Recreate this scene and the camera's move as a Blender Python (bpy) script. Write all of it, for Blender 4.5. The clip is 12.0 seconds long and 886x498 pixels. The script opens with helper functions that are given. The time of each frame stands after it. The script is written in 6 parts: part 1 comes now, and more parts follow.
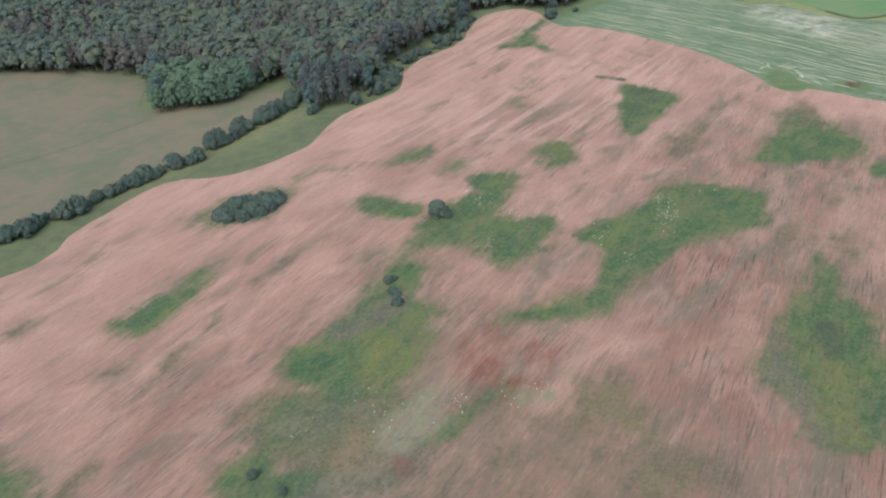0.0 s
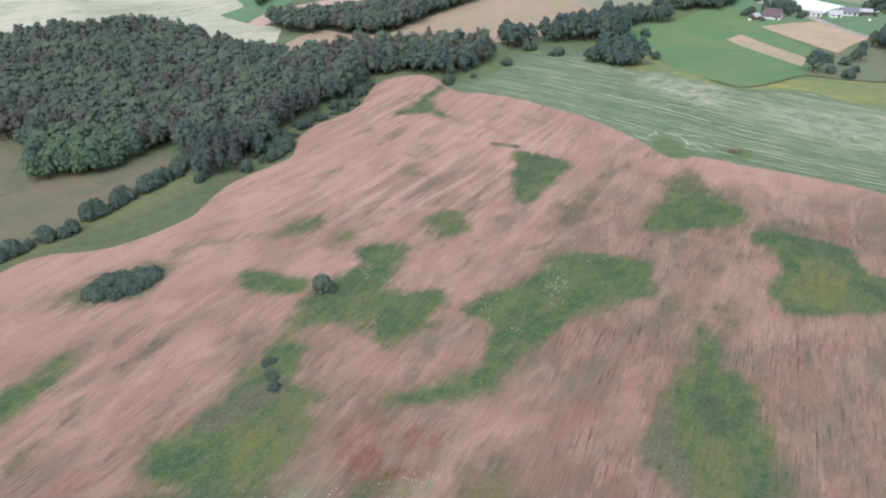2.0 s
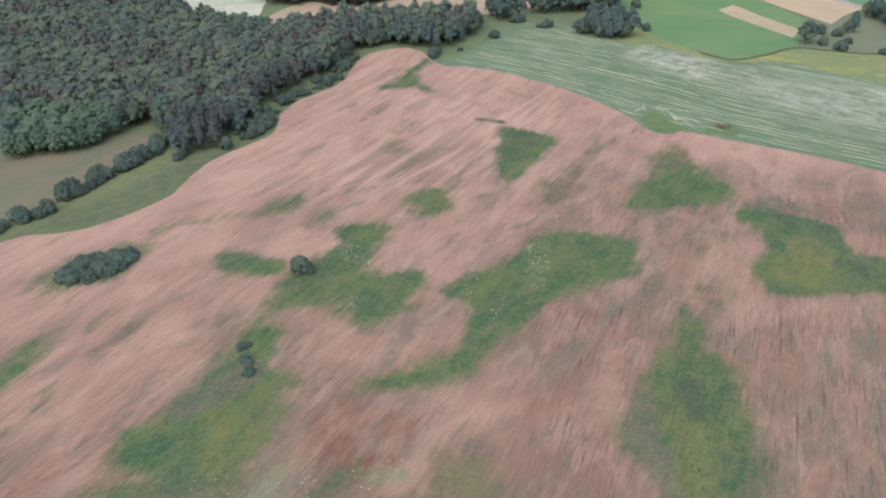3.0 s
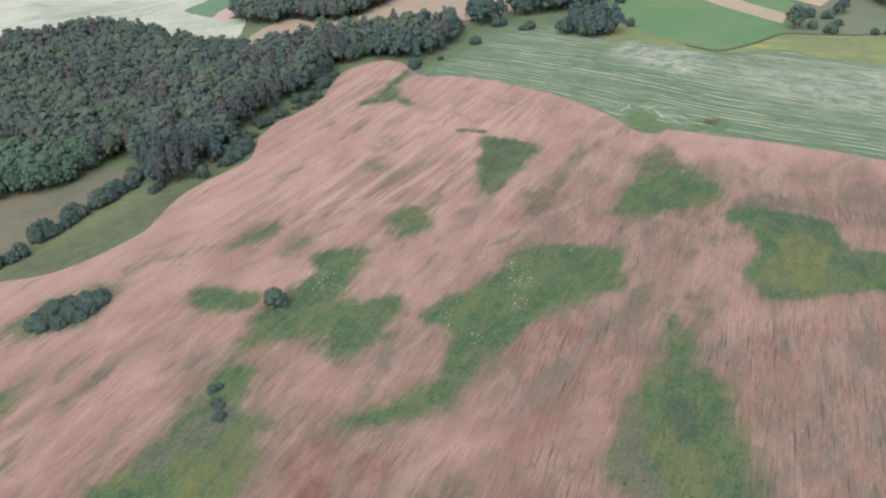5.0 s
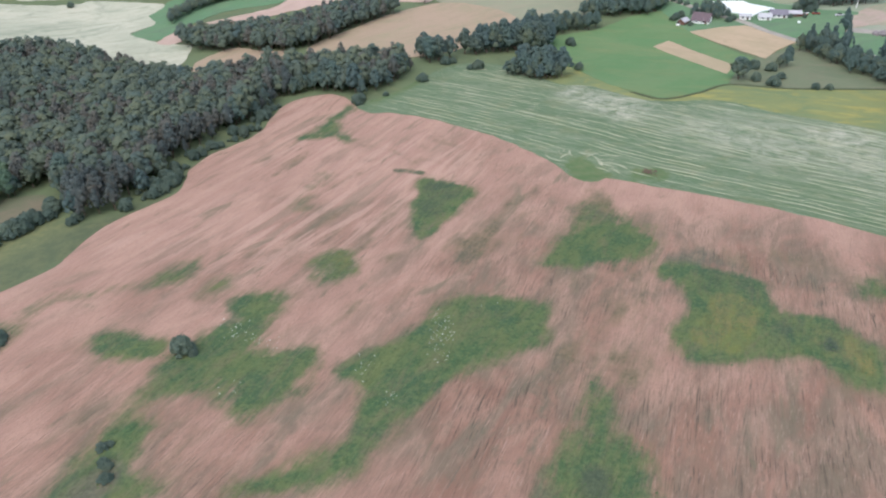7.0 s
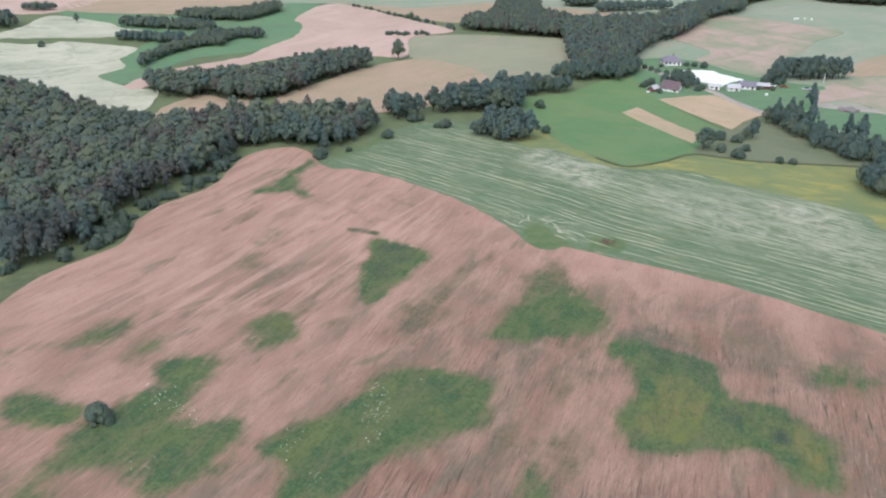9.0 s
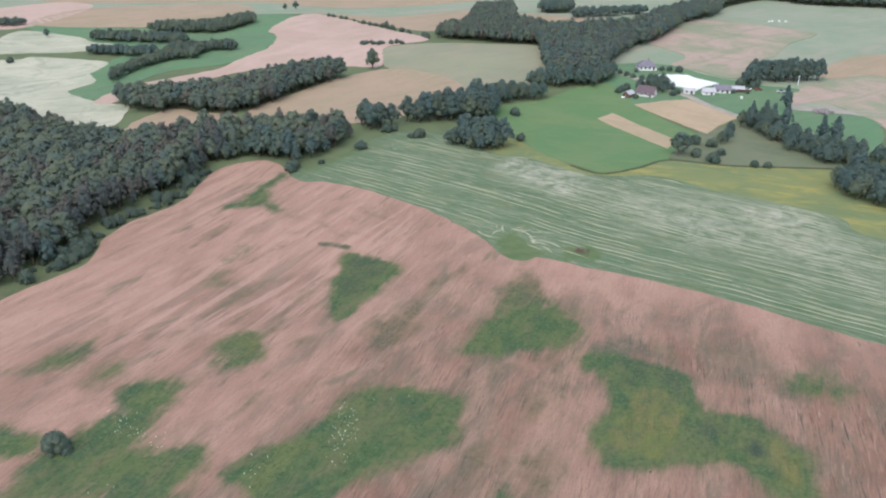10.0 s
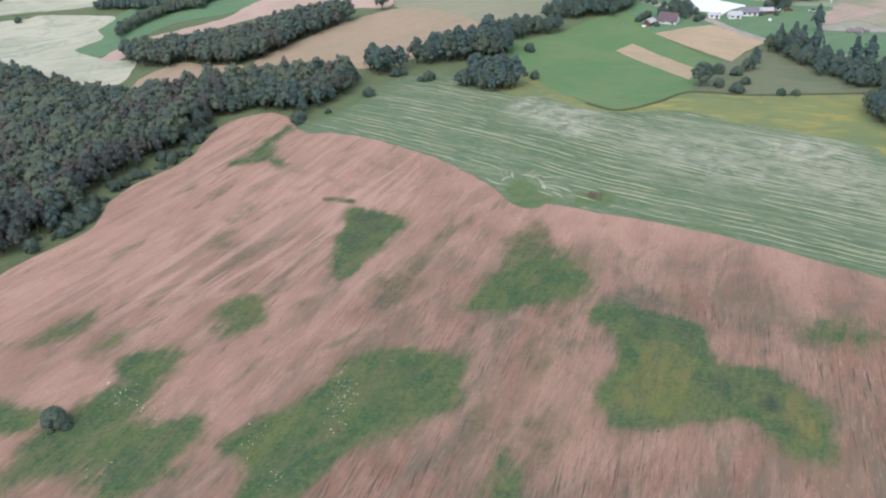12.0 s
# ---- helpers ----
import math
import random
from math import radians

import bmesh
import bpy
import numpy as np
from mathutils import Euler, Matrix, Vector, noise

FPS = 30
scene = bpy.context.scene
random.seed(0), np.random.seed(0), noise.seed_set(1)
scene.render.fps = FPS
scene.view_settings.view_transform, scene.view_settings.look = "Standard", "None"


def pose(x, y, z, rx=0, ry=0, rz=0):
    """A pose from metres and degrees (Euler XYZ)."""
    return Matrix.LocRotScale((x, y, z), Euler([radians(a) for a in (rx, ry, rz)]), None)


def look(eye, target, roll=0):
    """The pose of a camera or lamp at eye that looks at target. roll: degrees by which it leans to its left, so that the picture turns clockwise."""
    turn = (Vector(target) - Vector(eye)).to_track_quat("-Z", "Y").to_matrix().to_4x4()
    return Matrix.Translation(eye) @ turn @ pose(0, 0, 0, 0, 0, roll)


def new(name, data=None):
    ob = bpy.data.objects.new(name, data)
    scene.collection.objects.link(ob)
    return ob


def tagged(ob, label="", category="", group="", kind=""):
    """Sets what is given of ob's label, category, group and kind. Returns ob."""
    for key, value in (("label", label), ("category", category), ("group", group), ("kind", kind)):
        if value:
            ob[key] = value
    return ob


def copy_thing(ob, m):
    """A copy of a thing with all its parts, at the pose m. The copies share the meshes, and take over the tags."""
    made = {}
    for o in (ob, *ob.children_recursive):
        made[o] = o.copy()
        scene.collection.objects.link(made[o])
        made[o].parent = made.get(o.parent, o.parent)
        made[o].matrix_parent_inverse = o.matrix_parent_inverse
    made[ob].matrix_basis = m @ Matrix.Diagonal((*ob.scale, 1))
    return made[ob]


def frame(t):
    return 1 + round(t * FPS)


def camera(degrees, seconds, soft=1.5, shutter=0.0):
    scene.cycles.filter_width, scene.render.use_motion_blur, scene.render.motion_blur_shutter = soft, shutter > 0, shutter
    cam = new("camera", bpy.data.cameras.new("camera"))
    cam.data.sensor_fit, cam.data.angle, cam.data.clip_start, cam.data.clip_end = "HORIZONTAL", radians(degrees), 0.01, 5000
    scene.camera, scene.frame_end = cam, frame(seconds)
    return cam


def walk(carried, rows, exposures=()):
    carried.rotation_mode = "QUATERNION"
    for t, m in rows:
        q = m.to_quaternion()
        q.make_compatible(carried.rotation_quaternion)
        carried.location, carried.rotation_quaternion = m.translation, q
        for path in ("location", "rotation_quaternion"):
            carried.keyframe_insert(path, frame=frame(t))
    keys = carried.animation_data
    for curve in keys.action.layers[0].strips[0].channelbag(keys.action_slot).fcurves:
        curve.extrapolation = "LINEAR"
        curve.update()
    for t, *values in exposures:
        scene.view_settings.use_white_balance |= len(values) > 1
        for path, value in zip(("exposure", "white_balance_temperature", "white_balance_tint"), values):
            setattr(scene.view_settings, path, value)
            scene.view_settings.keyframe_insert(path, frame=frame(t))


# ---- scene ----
from mathutils import geometry

cam = camera(59.1, 12.0, soft=2.15)
METRES, EYE, TILT, LEAN, TURN = 75.5, 110.0, 0.0, 0.0, 0.0
ROWS = [
    (0.0, 0.0, 0.0, 0.0, -1.93, -33.77, 2.88),
    (0.5, 0.0309, 0.0255, 0.0035, -2.74, -32.66, 2.27),
    (1.0, 0.0681, 0.0518, 0.0079, -4.46, -31.27, 1.26),
    (1.5, 0.0965, 0.0755, 0.0085, -6.22, -30.27, 0.59),
    (2.0, 0.1298, 0.0998, 0.0077, -7.33, -29.94, 0.72),
    (2.5, 0.156, 0.1214, 0.0047, -7.56, -30.86, 0.53),
    (3.0, 0.1904, 0.1482, 0.008, -7.74, -32.02, 0.8),
    (5.0, 0.3232, 0.2471, 0.0006, -8.88, -31.82, 4.37),
    (5.5, 0.357, 0.2718, -0.0028, -9.68, -31.45, 4.59),
    (6.0, 0.3943, 0.2992, -0.0044, -10.0, -31.07, 3.78),
    (6.5, 0.4284, 0.3233, -0.0055, -10.03, -30.55, 2.52),
    (7.0, 0.4676, 0.3514, -0.002, -10.43, -29.8, 1.47),
    (9.0, 0.6033, 0.4495, 0.006, -10.75, -26.21, -1.17),
    (9.5, 0.637, 0.4708, 0.0074, -11.47, -25.7, -0.8),
    (10.0, 0.6721, 0.4946, 0.0062, -12.22, -25.69, -0.48),
    (10.5, 0.6991, 0.5164, 0.0062, -10.84, -27.41, 0.64),
    (11.0, 0.7381, 0.5397, 0.0079, -9.9, -29.07, 1.34),
    (11.5, 0.772, 0.5611, 0.0081, -10.36, -29.63, 2.35),
    (12.0, 0.8084, 0.5846, 0.0065, -11.06, -30.22, 2.85),
]
walk(cam, [(t, pose(0, 0, EYE, TILT, LEAN, TURN) @ pose(METRES * x, METRES * y, METRES * z, 90 + pitch, roll, yaw)) for t, x, y, z, yaw, pitch, roll in ROWS],
     exposures=[(0.0, 0.86), (3.0, 0.88), (7.0, 0.88), (9.0, 0.84), (11.0, 0.79), (12.0, 0.79)])

# ---- light: an overcast sky with a wide, weak sun ----
world = bpy.data.worlds.new("overcast")
scene.world = world
world.use_nodes = True
wn, wl = world.node_tree.nodes, world.node_tree.links
sky = wn.new("ShaderNodeTexSky")
sky.sky_type, sky.sun_disc = "NISHITA", False
sky.sun_elevation, sky.sun_rotation = radians(56), radians(215)
cloud = wn.new("ShaderNodeHueSaturation")
cloud.inputs["Saturation"].default_value = 0.68
wl.new(sky.outputs[0], cloud.inputs["Color"])
wl.new(cloud.outputs[0], wn["Background"].inputs["Color"])
wn["Background"].inputs["Strength"].default_value = 0.15
sun = new("sun", bpy.data.lights.new("sun", "SUN"))
sun.data.energy, sun.data.angle, sun.data.color = 1.5, radians(70), (1.0, 0.93, 0.90)
sun.matrix_world = look((-155, -220, 400), (0, 0, 0))


# ---- materials ----
def mix(nt, fac, a, b):
    n = nt.nodes.new("ShaderNodeMix")
    n.data_type = "RGBA"
    for sock, v in ((n.inputs[0], fac), (n.inputs[6], a), (n.inputs[7], b)):
        if isinstance(v, bpy.types.NodeSocket):
            nt.links.new(v, sock)
        else:
            sock.default_value = (*v, 1) if isinstance(v, tuple) else v
    return n.outputs[2]


def math_node(nt, op, a, b=0.0, clamp=False):
    n = nt.nodes.new("ShaderNodeMath")
    n.operation, n.use_clamp = op, clamp
    for sock, v in zip(n.inputs, (a, b)):
        if isinstance(v, bpy.types.NodeSocket):
            nt.links.new(v, sock)
        else:
            sock.default_value = v
    return n.outputs[0]


def ramp(nt, v, lo, hi):
    n = nt.nodes.new("ShaderNodeMapRange")
    n.interpolation_type = "SMOOTHSTEP"
    nt.links.new(v, n.inputs[0])
    n.inputs[1].default_value, n.inputs[2].default_value = lo, hi
    return n.outputs[0]


def coords(nt, turn=0.0, scale=(1, 1, 1), source="Object"):
    tc, mp, mp2 = nt.nodes.new("ShaderNodeTexCoord"), nt.nodes.new("ShaderNodeMapping"), nt.nodes.new("ShaderNodeMapping")
    mp.inputs["Rotation"].default_value = (0, 0, radians(-turn))
    mp2.inputs["Scale"].default_value = scale
    nt.links.new(tc.outputs[source], mp.inputs[0])
    nt.links.new(mp.outputs[0], mp2.inputs[0])
    return mp2.outputs[0]


def noise_tex(nt, where, scale, detail=3.0, rough=0.55, warp=0.0):
    n = nt.nodes.new("ShaderNodeTexNoise")
    nt.links.new(where, n.inputs["Vector"])
    n.inputs["Scale"].default_value, n.inputs["Detail"].default_value = scale, detail
    n.inputs["Roughness"].default_value, n.inputs["Distortion"].default_value = rough, warp
    return n.outputs[0]


def attribute(nt, name):
    n = nt.nodes.new("ShaderNodeAttribute")
    n.attribute_name = name
    return n.outputs["Fac"]


def material(name, rough=0.9):
    m = bpy.data.materials.new(name)
    m.use_nodes = True
    b = m.node_tree.nodes["Principled BSDF"]
    b.inputs["Roughness"].default_value = rough
    b.inputs["Specular IOR Level"].default_value = 0.15
    return m, m.node_tree, b


def bump(nt, b, height, strength, distance):
    n = nt.nodes.new("ShaderNodeBump")
    n.inputs["Strength"].default_value, n.inputs["Distance"].default_value = strength, distance
    nt.links.new(height, n.inputs["Height"])
    nt.links.new(n.outputs[0], b.inputs["Normal"])


ROW_TURN = 55.0   # direction of the drilled rows, degrees from x


def field_material(name, a, b2, c, turn=0.0, stretch=1.0, size=18.0, amount=0.5, fine=1.2, wheel=0.22):
    """A field: two tones in broad drifts, a third in finer streaks along the rows, faint wheel lines."""
    m, nt, b = material(name)
    p, q = coords(nt), coords(nt, turn, (1 / stretch, 1, 1))
    rows = coords(nt, turn + 4, (0.02, 1, 1))
    col = mix(nt, ramp(nt, noise_tex(nt, p, 1 / size, 5, 0.62, 0.4), 0.40, 0.62), a, b2)
    streak = ramp(nt, noise_tex(nt, q, 3.5 / size, 5, 0.68, 0.5), 0.48, 0.70)
    col = mix(nt, math_node(nt, "MULTIPLY", streak, amount), col, c)
    patch = ramp(nt, noise_tex(nt, p, 1.9 / size, 6, 0.7, 1.0), 0.54, 0.66)
    col = mix(nt, math_node(nt, "MULTIPLY", patch, 0.5 * amount), col, tuple(0.86 * v for v in c))
    mottle = ramp(nt, noise_tex(nt, p, 5.5 / size, 5, 0.7, 0.6), 0.5, 0.7)
    col = mix(nt, math_node(nt, "MULTIPLY", mottle, 0.45), col, tuple(0.8 * v + 0.2 * w for v, w in zip(b2, c)))
    lines = ramp(nt, noise_tex(nt, rows, 0.55, 3, 0.6, 0.1), 0.54, 0.64)
    col = mix(nt, math_node(nt, "MULTIPLY", lines, wheel), col, tuple(0.7 * v for v in c))
    grain = noise_tex(nt, q, fine, 4, 0.7)
    col = mix(nt, math_node(nt, "MULTIPLY", ramp(nt, grain, 0.5, 0.75), 0.35), col, tuple(0.6 * v for v in c))
    nt.links.new(col, b.inputs["Base Color"])
    bump(nt, b, grain, 0.6, 0.25)
    return m


def plain(name, a, b2, rough=0.7, size=1.0, metal=0.0):
    m, nt, b = material(name, rough)
    p = coords(nt)
    n = noise_tex(nt, p, 1 / size, 5, 0.65)
    nt.links.new(mix(nt, ramp(nt, n, 0.3, 0.7), a, b2), b.inputs["Base Color"])
    b.inputs["Metallic"].default_value = metal
    bump(nt, b, noise_tex(nt, p, 6 / size), 0.2, 0.03)
    return m


def grain_material():
    m, nt, b = material("ripe_grain")
    p = coords(nt)
    soft = coords(nt, ROW_TURN, (0.4, 1, 1))
    wide, mid, fine = coords(nt, ROW_TURN, (0.26, 1, 1)), coords(nt, ROW_TURN, (0.14, 1, 1)), coords(nt, ROW_TURN, (0.2, 1, 1))
    col = mix(nt, ramp(nt, noise_tex(nt, p, 0.03, 4), 0.35, 0.65), (0.256, 0.148, 0.107), (0.225, 0.128, 0.093))
    worn = math_node(nt, "ADD", attribute(nt, "thin"), math_node(nt, "MULTIPLY", math_node(nt, "SUBTRACT", noise_tex(nt, p, 0.022, 3), 0.5), 1.6), True)
    col = mix(nt, math_node(nt, "SUBTRACT", 0.85, worn, True), col, (0.386, 0.240, 0.187))
    some = math_node(nt, "ADD", math_node(nt, "MULTIPLY", worn, 0.5), 0.42)
    drift = math_node(nt, "ADD", noise_tex(nt, soft, 0.085, 5, 0.6, 0.6), math_node(nt, "MULTIPLY", worn, 0.10))
    col = mix(nt, math_node(nt, "MULTIPLY", ramp(nt, drift, 0.48, 0.70), some), col, (0.160, 0.134, 0.095))
    light = math_node(nt, "MULTIPLY", ramp(nt, noise_tex(nt, soft, 0.12, 5, 0.62, 0.6), 0.40, 0.68), math_node(nt, "SUBTRACT", 0.9, math_node(nt, "MULTIPLY", worn, 0.45)))
    col = mix(nt, light, col, (0.414, 0.262, 0.200))
    smear = ramp(nt, noise_tex(nt, wide, 0.11, 4, 0.6, 0.8), 0.575, 0.70)
    col = mix(nt, math_node(nt, "MULTIPLY", smear, 0.75), col, (0.158, 0.138, 0.092))
    mid_f = math_node(nt, "MULTIPLY", ramp(nt, noise_tex(nt, mid, 0.7, 4, 0.65, 0.4), 0.5, 0.72), math_node(nt, "ADD", math_node(nt, "MULTIPLY", worn, 0.45), 0.10))
    col = mix(nt, mid_f, col, (0.168, 0.112, 0.086))
    blot = ramp(nt, noise_tex(nt, soft, 0.10, 6, 0.70, 0.6), 0.51, 0.68)
    col = mix(nt, math_node(nt, "MULTIPLY", math_node(nt, "MULTIPLY", blot, worn), 0.9), col, (0.138, 0.126, 0.088))
    cluster = math_node(nt, "MULTIPLY", ramp(nt, noise_tex(nt, p, 0.07, 4, 0.65), 0.36, 0.58), math_node(nt, "ADD", math_node(nt, "MULTIPLY", worn, 1.0), 0.05), True)
    east = attribute(nt, "east")
    west = math_node(nt, "SUBTRACT", 1.0, east)
    for turn, side, scale, stretch, tone, force in ((62, east, 2.2, 0.040, (0.090, 0.072, 0.053), 1.0), (50, west, 2.2, 0.040, (0.094, 0.075, 0.056), 1.0),
                                                    (59, east, 3.6, 0.075, (0.110, 0.084, 0.061), 0.85), (53, west, 3.4, 0.075, (0.110, 0.084, 0.061), 0.85)):
        thin = coords(nt, turn, (stretch, 1, 1))
        stroke = math_node(nt, "MULTIPLY", ramp(nt, noise_tex(nt, thin, scale, 4, 0.65, 0.25), 0.54, 0.66), cluster)
        col = mix(nt, math_node(nt, "MULTIPLY", math_node(nt, "MULTIPLY", stroke, side), force), col, tone)
    fold = noise_tex(nt, coords(nt, 51, (0.09, 1, 1)), 0.20, 5, 0.62, 0.5)
    ridge = attribute(nt, "ridge")
    col = mix(nt, math_node(nt, "MULTIPLY", math_node(nt, "MULTIPLY", ramp(nt, fold, 0.50, 0.60), ridge), 0.7), col, (0.440, 0.288, 0.226))
    col = mix(nt, math_node(nt, "MULTIPLY", math_node(nt, "MULTIPLY", math_node(nt, "SUBTRACT", 1.0, ramp(nt, fold, 0.38, 0.46)), ridge), 0.55), col, (0.225, 0.172, 0.125))
    bright = ramp(nt, noise_tex(nt, coords(nt, ROW_TURN, (0.06, 1, 7)), 2.6, 3, 0.65, 0.6), 0.55, 0.72)
    col = mix(nt, math_node(nt, "MULTIPLY", bright, math_node(nt, "ADD", math_node(nt, "MULTIPLY", worn, 0.4), 0.08)), col, (0.440, 0.310, 0.250))
    speck = ramp(nt, noise_tex(nt, coords(nt, 55, (0.35, 1, 1)), 3.2, 4, 0.8), 0.50, 0.66)
    col = mix(nt, math_node(nt, "MULTIPLY", speck, 0.42), col, (0.15, 0.112, 0.085))
    dash = ramp(nt, noise_tex(nt, wide, 0.42, 3, 0.6, 0.6), 0.645, 0.74)
    col = mix(nt, math_node(nt, "MULTIPLY", dash, 0.5), col, (0.128, 0.118, 0.076))
    fray = math_node(nt, "SUBTRACT", noise_tex(nt, fine, 0.5, 5, 0.7), 0.5)
    fray2 = math_node(nt, "SUBTRACT", noise_tex(nt, p, 0.12, 4, 0.6), 0.5)
    fray = math_node(nt, "ADD", math_node(nt, "MULTIPLY", fray, 1.0), math_node(nt, "MULTIPLY", fray2, 0.8))
    stain = ramp(nt, noise_tex(nt, coords(nt, 54, (0.35, 1, 1)), 0.20, 6, 0.72, 0.8), 0.47, 0.66)
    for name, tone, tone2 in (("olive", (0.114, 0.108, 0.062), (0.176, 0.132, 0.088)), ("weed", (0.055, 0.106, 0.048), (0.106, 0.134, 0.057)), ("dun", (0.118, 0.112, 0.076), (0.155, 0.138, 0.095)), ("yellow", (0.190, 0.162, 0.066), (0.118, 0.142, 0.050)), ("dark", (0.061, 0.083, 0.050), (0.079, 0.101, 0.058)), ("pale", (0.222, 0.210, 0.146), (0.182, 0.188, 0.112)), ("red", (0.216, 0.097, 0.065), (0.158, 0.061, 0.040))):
        f = attribute(nt, name)
        edge = math_node(nt, "MULTIPLY", math_node(nt, "MULTIPLY", f, math_node(nt, "SUBTRACT", 1.35, f)), 2.4)
        f = ramp(nt, math_node(nt, "ADD", f, math_node(nt, "MULTIPLY", fray, edge)), 0.15, 0.85)
        both = mix(nt, ramp(nt, noise_tex(nt, p, 0.16, 6, 0.7), 0.36, 0.64), tone, tone2)
        both = mix(nt, math_node(nt, "MULTIPLY", ramp(nt, noise_tex(nt, fine, 0.9, 4, 0.7), 0.5, 0.72), 0.5), both, tuple(0.62 * v for v in tone))
        both = mix(nt, math_node(nt, "MULTIPLY", ramp(nt, noise_tex(nt, p, 0.07, 5, 0.65), 0.46, 0.60), 0.8), both, tuple(v * w for v, w in zip(tone, (0.80, 0.86, 1.02))))
        both = mix(nt, math_node(nt, "MULTIPLY", ramp(nt, noise_tex(nt, soft, 0.11, 5, 0.7, 0.8), 0.50, 0.66), 0.7), both, tuple(v * w for v, w in zip(tone2, (1.12, 1.08, 1.0))))
        if name in ("yellow", "pale", "red"):
            f = math_node(nt, "MULTIPLY", f, math_node(nt, "ADD", math_node(nt, "MULTIPLY", ramp(nt, noise_tex(nt, soft, 0.32, 5, 0.75, 0.6), 0.38, 0.60), 0.7), 0.3))
        if name == "weed":
            both = mix(nt, math_node(nt, "MULTIPLY", stain, 0.6), both, (0.142, 0.128, 0.074))
        tex = ramp(nt, noise_tex(nt, p, 1.1, 5, 0.75), 0.42, 0.68)
        both = mix(nt, math_node(nt, "MULTIPLY", tex, 0.5), both, tuple(1.35 * v for v in tone2))
        tex = ramp(nt, noise_tex(nt, p, 0.7, 5, 0.75, 0.5), 0.5, 0.68)
        both = mix(nt, math_node(nt, "MULTIPLY", tex, 0.55), both, tuple(0.66 * v for v in tone))
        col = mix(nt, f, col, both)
    nt.links.new(col, b.inputs["Base Color"])
    h1 = math_node(nt, "ADD", noise_tex(nt, fine, 1.6, 4, 0.7), math_node(nt, "MULTIPLY", noise_tex(nt, mid, 0.45, 3), 1.5))
    bump(nt, b, h1, 0.9, 0.6)
    return m


def hay_material():
    """Mown meadow: green stubble with pale drifts where the cut grass lies thick."""
    m, nt, b = material("mown_meadow")
    p, q, q2 = coords(nt), coords(nt, -46, (0.08, 1, 1)), coords(nt, -40, (0.16, 1, 1))
    col = mix(nt, ramp(nt, noise_tex(nt, p, 0.03, 4, 0.6), 0.35, 0.68), (0.086, 0.142, 0.076), (0.112, 0.160, 0.088))
    col = mix(nt, math_node(nt, "MULTIPLY", ramp(nt, noise_tex(nt, p, 0.09, 5, 0.68, 0.5), 0.48, 0.70), 0.65), col, (0.172, 0.186, 0.096))
    col = mix(nt, math_node(nt, "MULTIPLY", ramp(nt, noise_tex(nt, q2, 0.35, 5, 0.7, 0.8), 0.50, 0.66), 0.6), col, (0.078, 0.122, 0.066))
    line = ramp(nt, noise_tex(nt, q, 1.9, 5, 0.75, 1.2), 0.50, 0.60)
    col = mix(nt, math_node(nt, "MULTIPLY", line, 0.72), col, (0.255, 0.275, 0.205))
    dark = ramp(nt, noise_tex(nt, q2, 1.5, 5, 0.75, 1.2), 0.50, 0.64)
    col = mix(nt, math_node(nt, "MULTIPLY", dark, 0.8), col, (0.074, 0.116, 0.060))
    speck = ramp(nt, noise_tex(nt, p, 1.2, 5, 0.75), 0.52, 0.70)
    col = mix(nt, math_node(nt, "MULTIPLY", speck, 0.35), col, (0.27, 0.28, 0.20))
    long = coords(nt, -44, (0.012, 1, 1))
    band = noise_tex(nt, long, 0.5, 5, 0.7, 0.5)
    col = mix(nt, math_node(nt, "MULTIPLY", ramp(nt, band, 0.53, 0.64), 0.4), col, (0.066, 0.116, 0.056))
    col = mix(nt, math_node(nt, "MULTIPLY", math_node(nt, "SUBTRACT", 1.0, ramp(nt, band, 0.37, 0.47)), 0.35), col, (0.240, 0.270, 0.185))
    streaks = math_node(nt, "ADD", math_node(nt, "MULTIPLY", ramp(nt, noise_tex(nt, q, 1.6, 6, 0.75, 1.2), 0.40, 0.62), 1.1), 0.12)
    cloud = math_node(nt, "MULTIPLY", attribute(nt, "pale"), ramp(nt, noise_tex(nt, p, 0.12, 5, 0.7, 0.6), 0.30, 0.62))
    f = math_node(nt, "MULTIPLY", cloud, streaks, True)
    col = mix(nt, f, col, (0.410, 0.400, 0.320))
    f = math_node(nt, "ADD", attribute(nt, "uncut"), math_node(nt, "MULTIPLY", math_node(nt, "SUBTRACT", noise_tex(nt, p, 0.4, 5, 0.7), 0.5), 0.9))
    f = math_node(nt, "MULTIPLY", ramp(nt, f, 0.3, 0.75), 0.9)
    col = mix(nt, f, col, mix(nt, ramp(nt, noise_tex(nt, p, 0.3, 4), 0.4, 0.6), (0.084, 0.136, 0.056), (0.112, 0.146, 0.066)))
    nt.links.new(col, b.inputs["Base Color"])
    bump(nt, b, noise_tex(nt, q, 0.9, 4, 0.7), 0.6, 0.3)
    return m


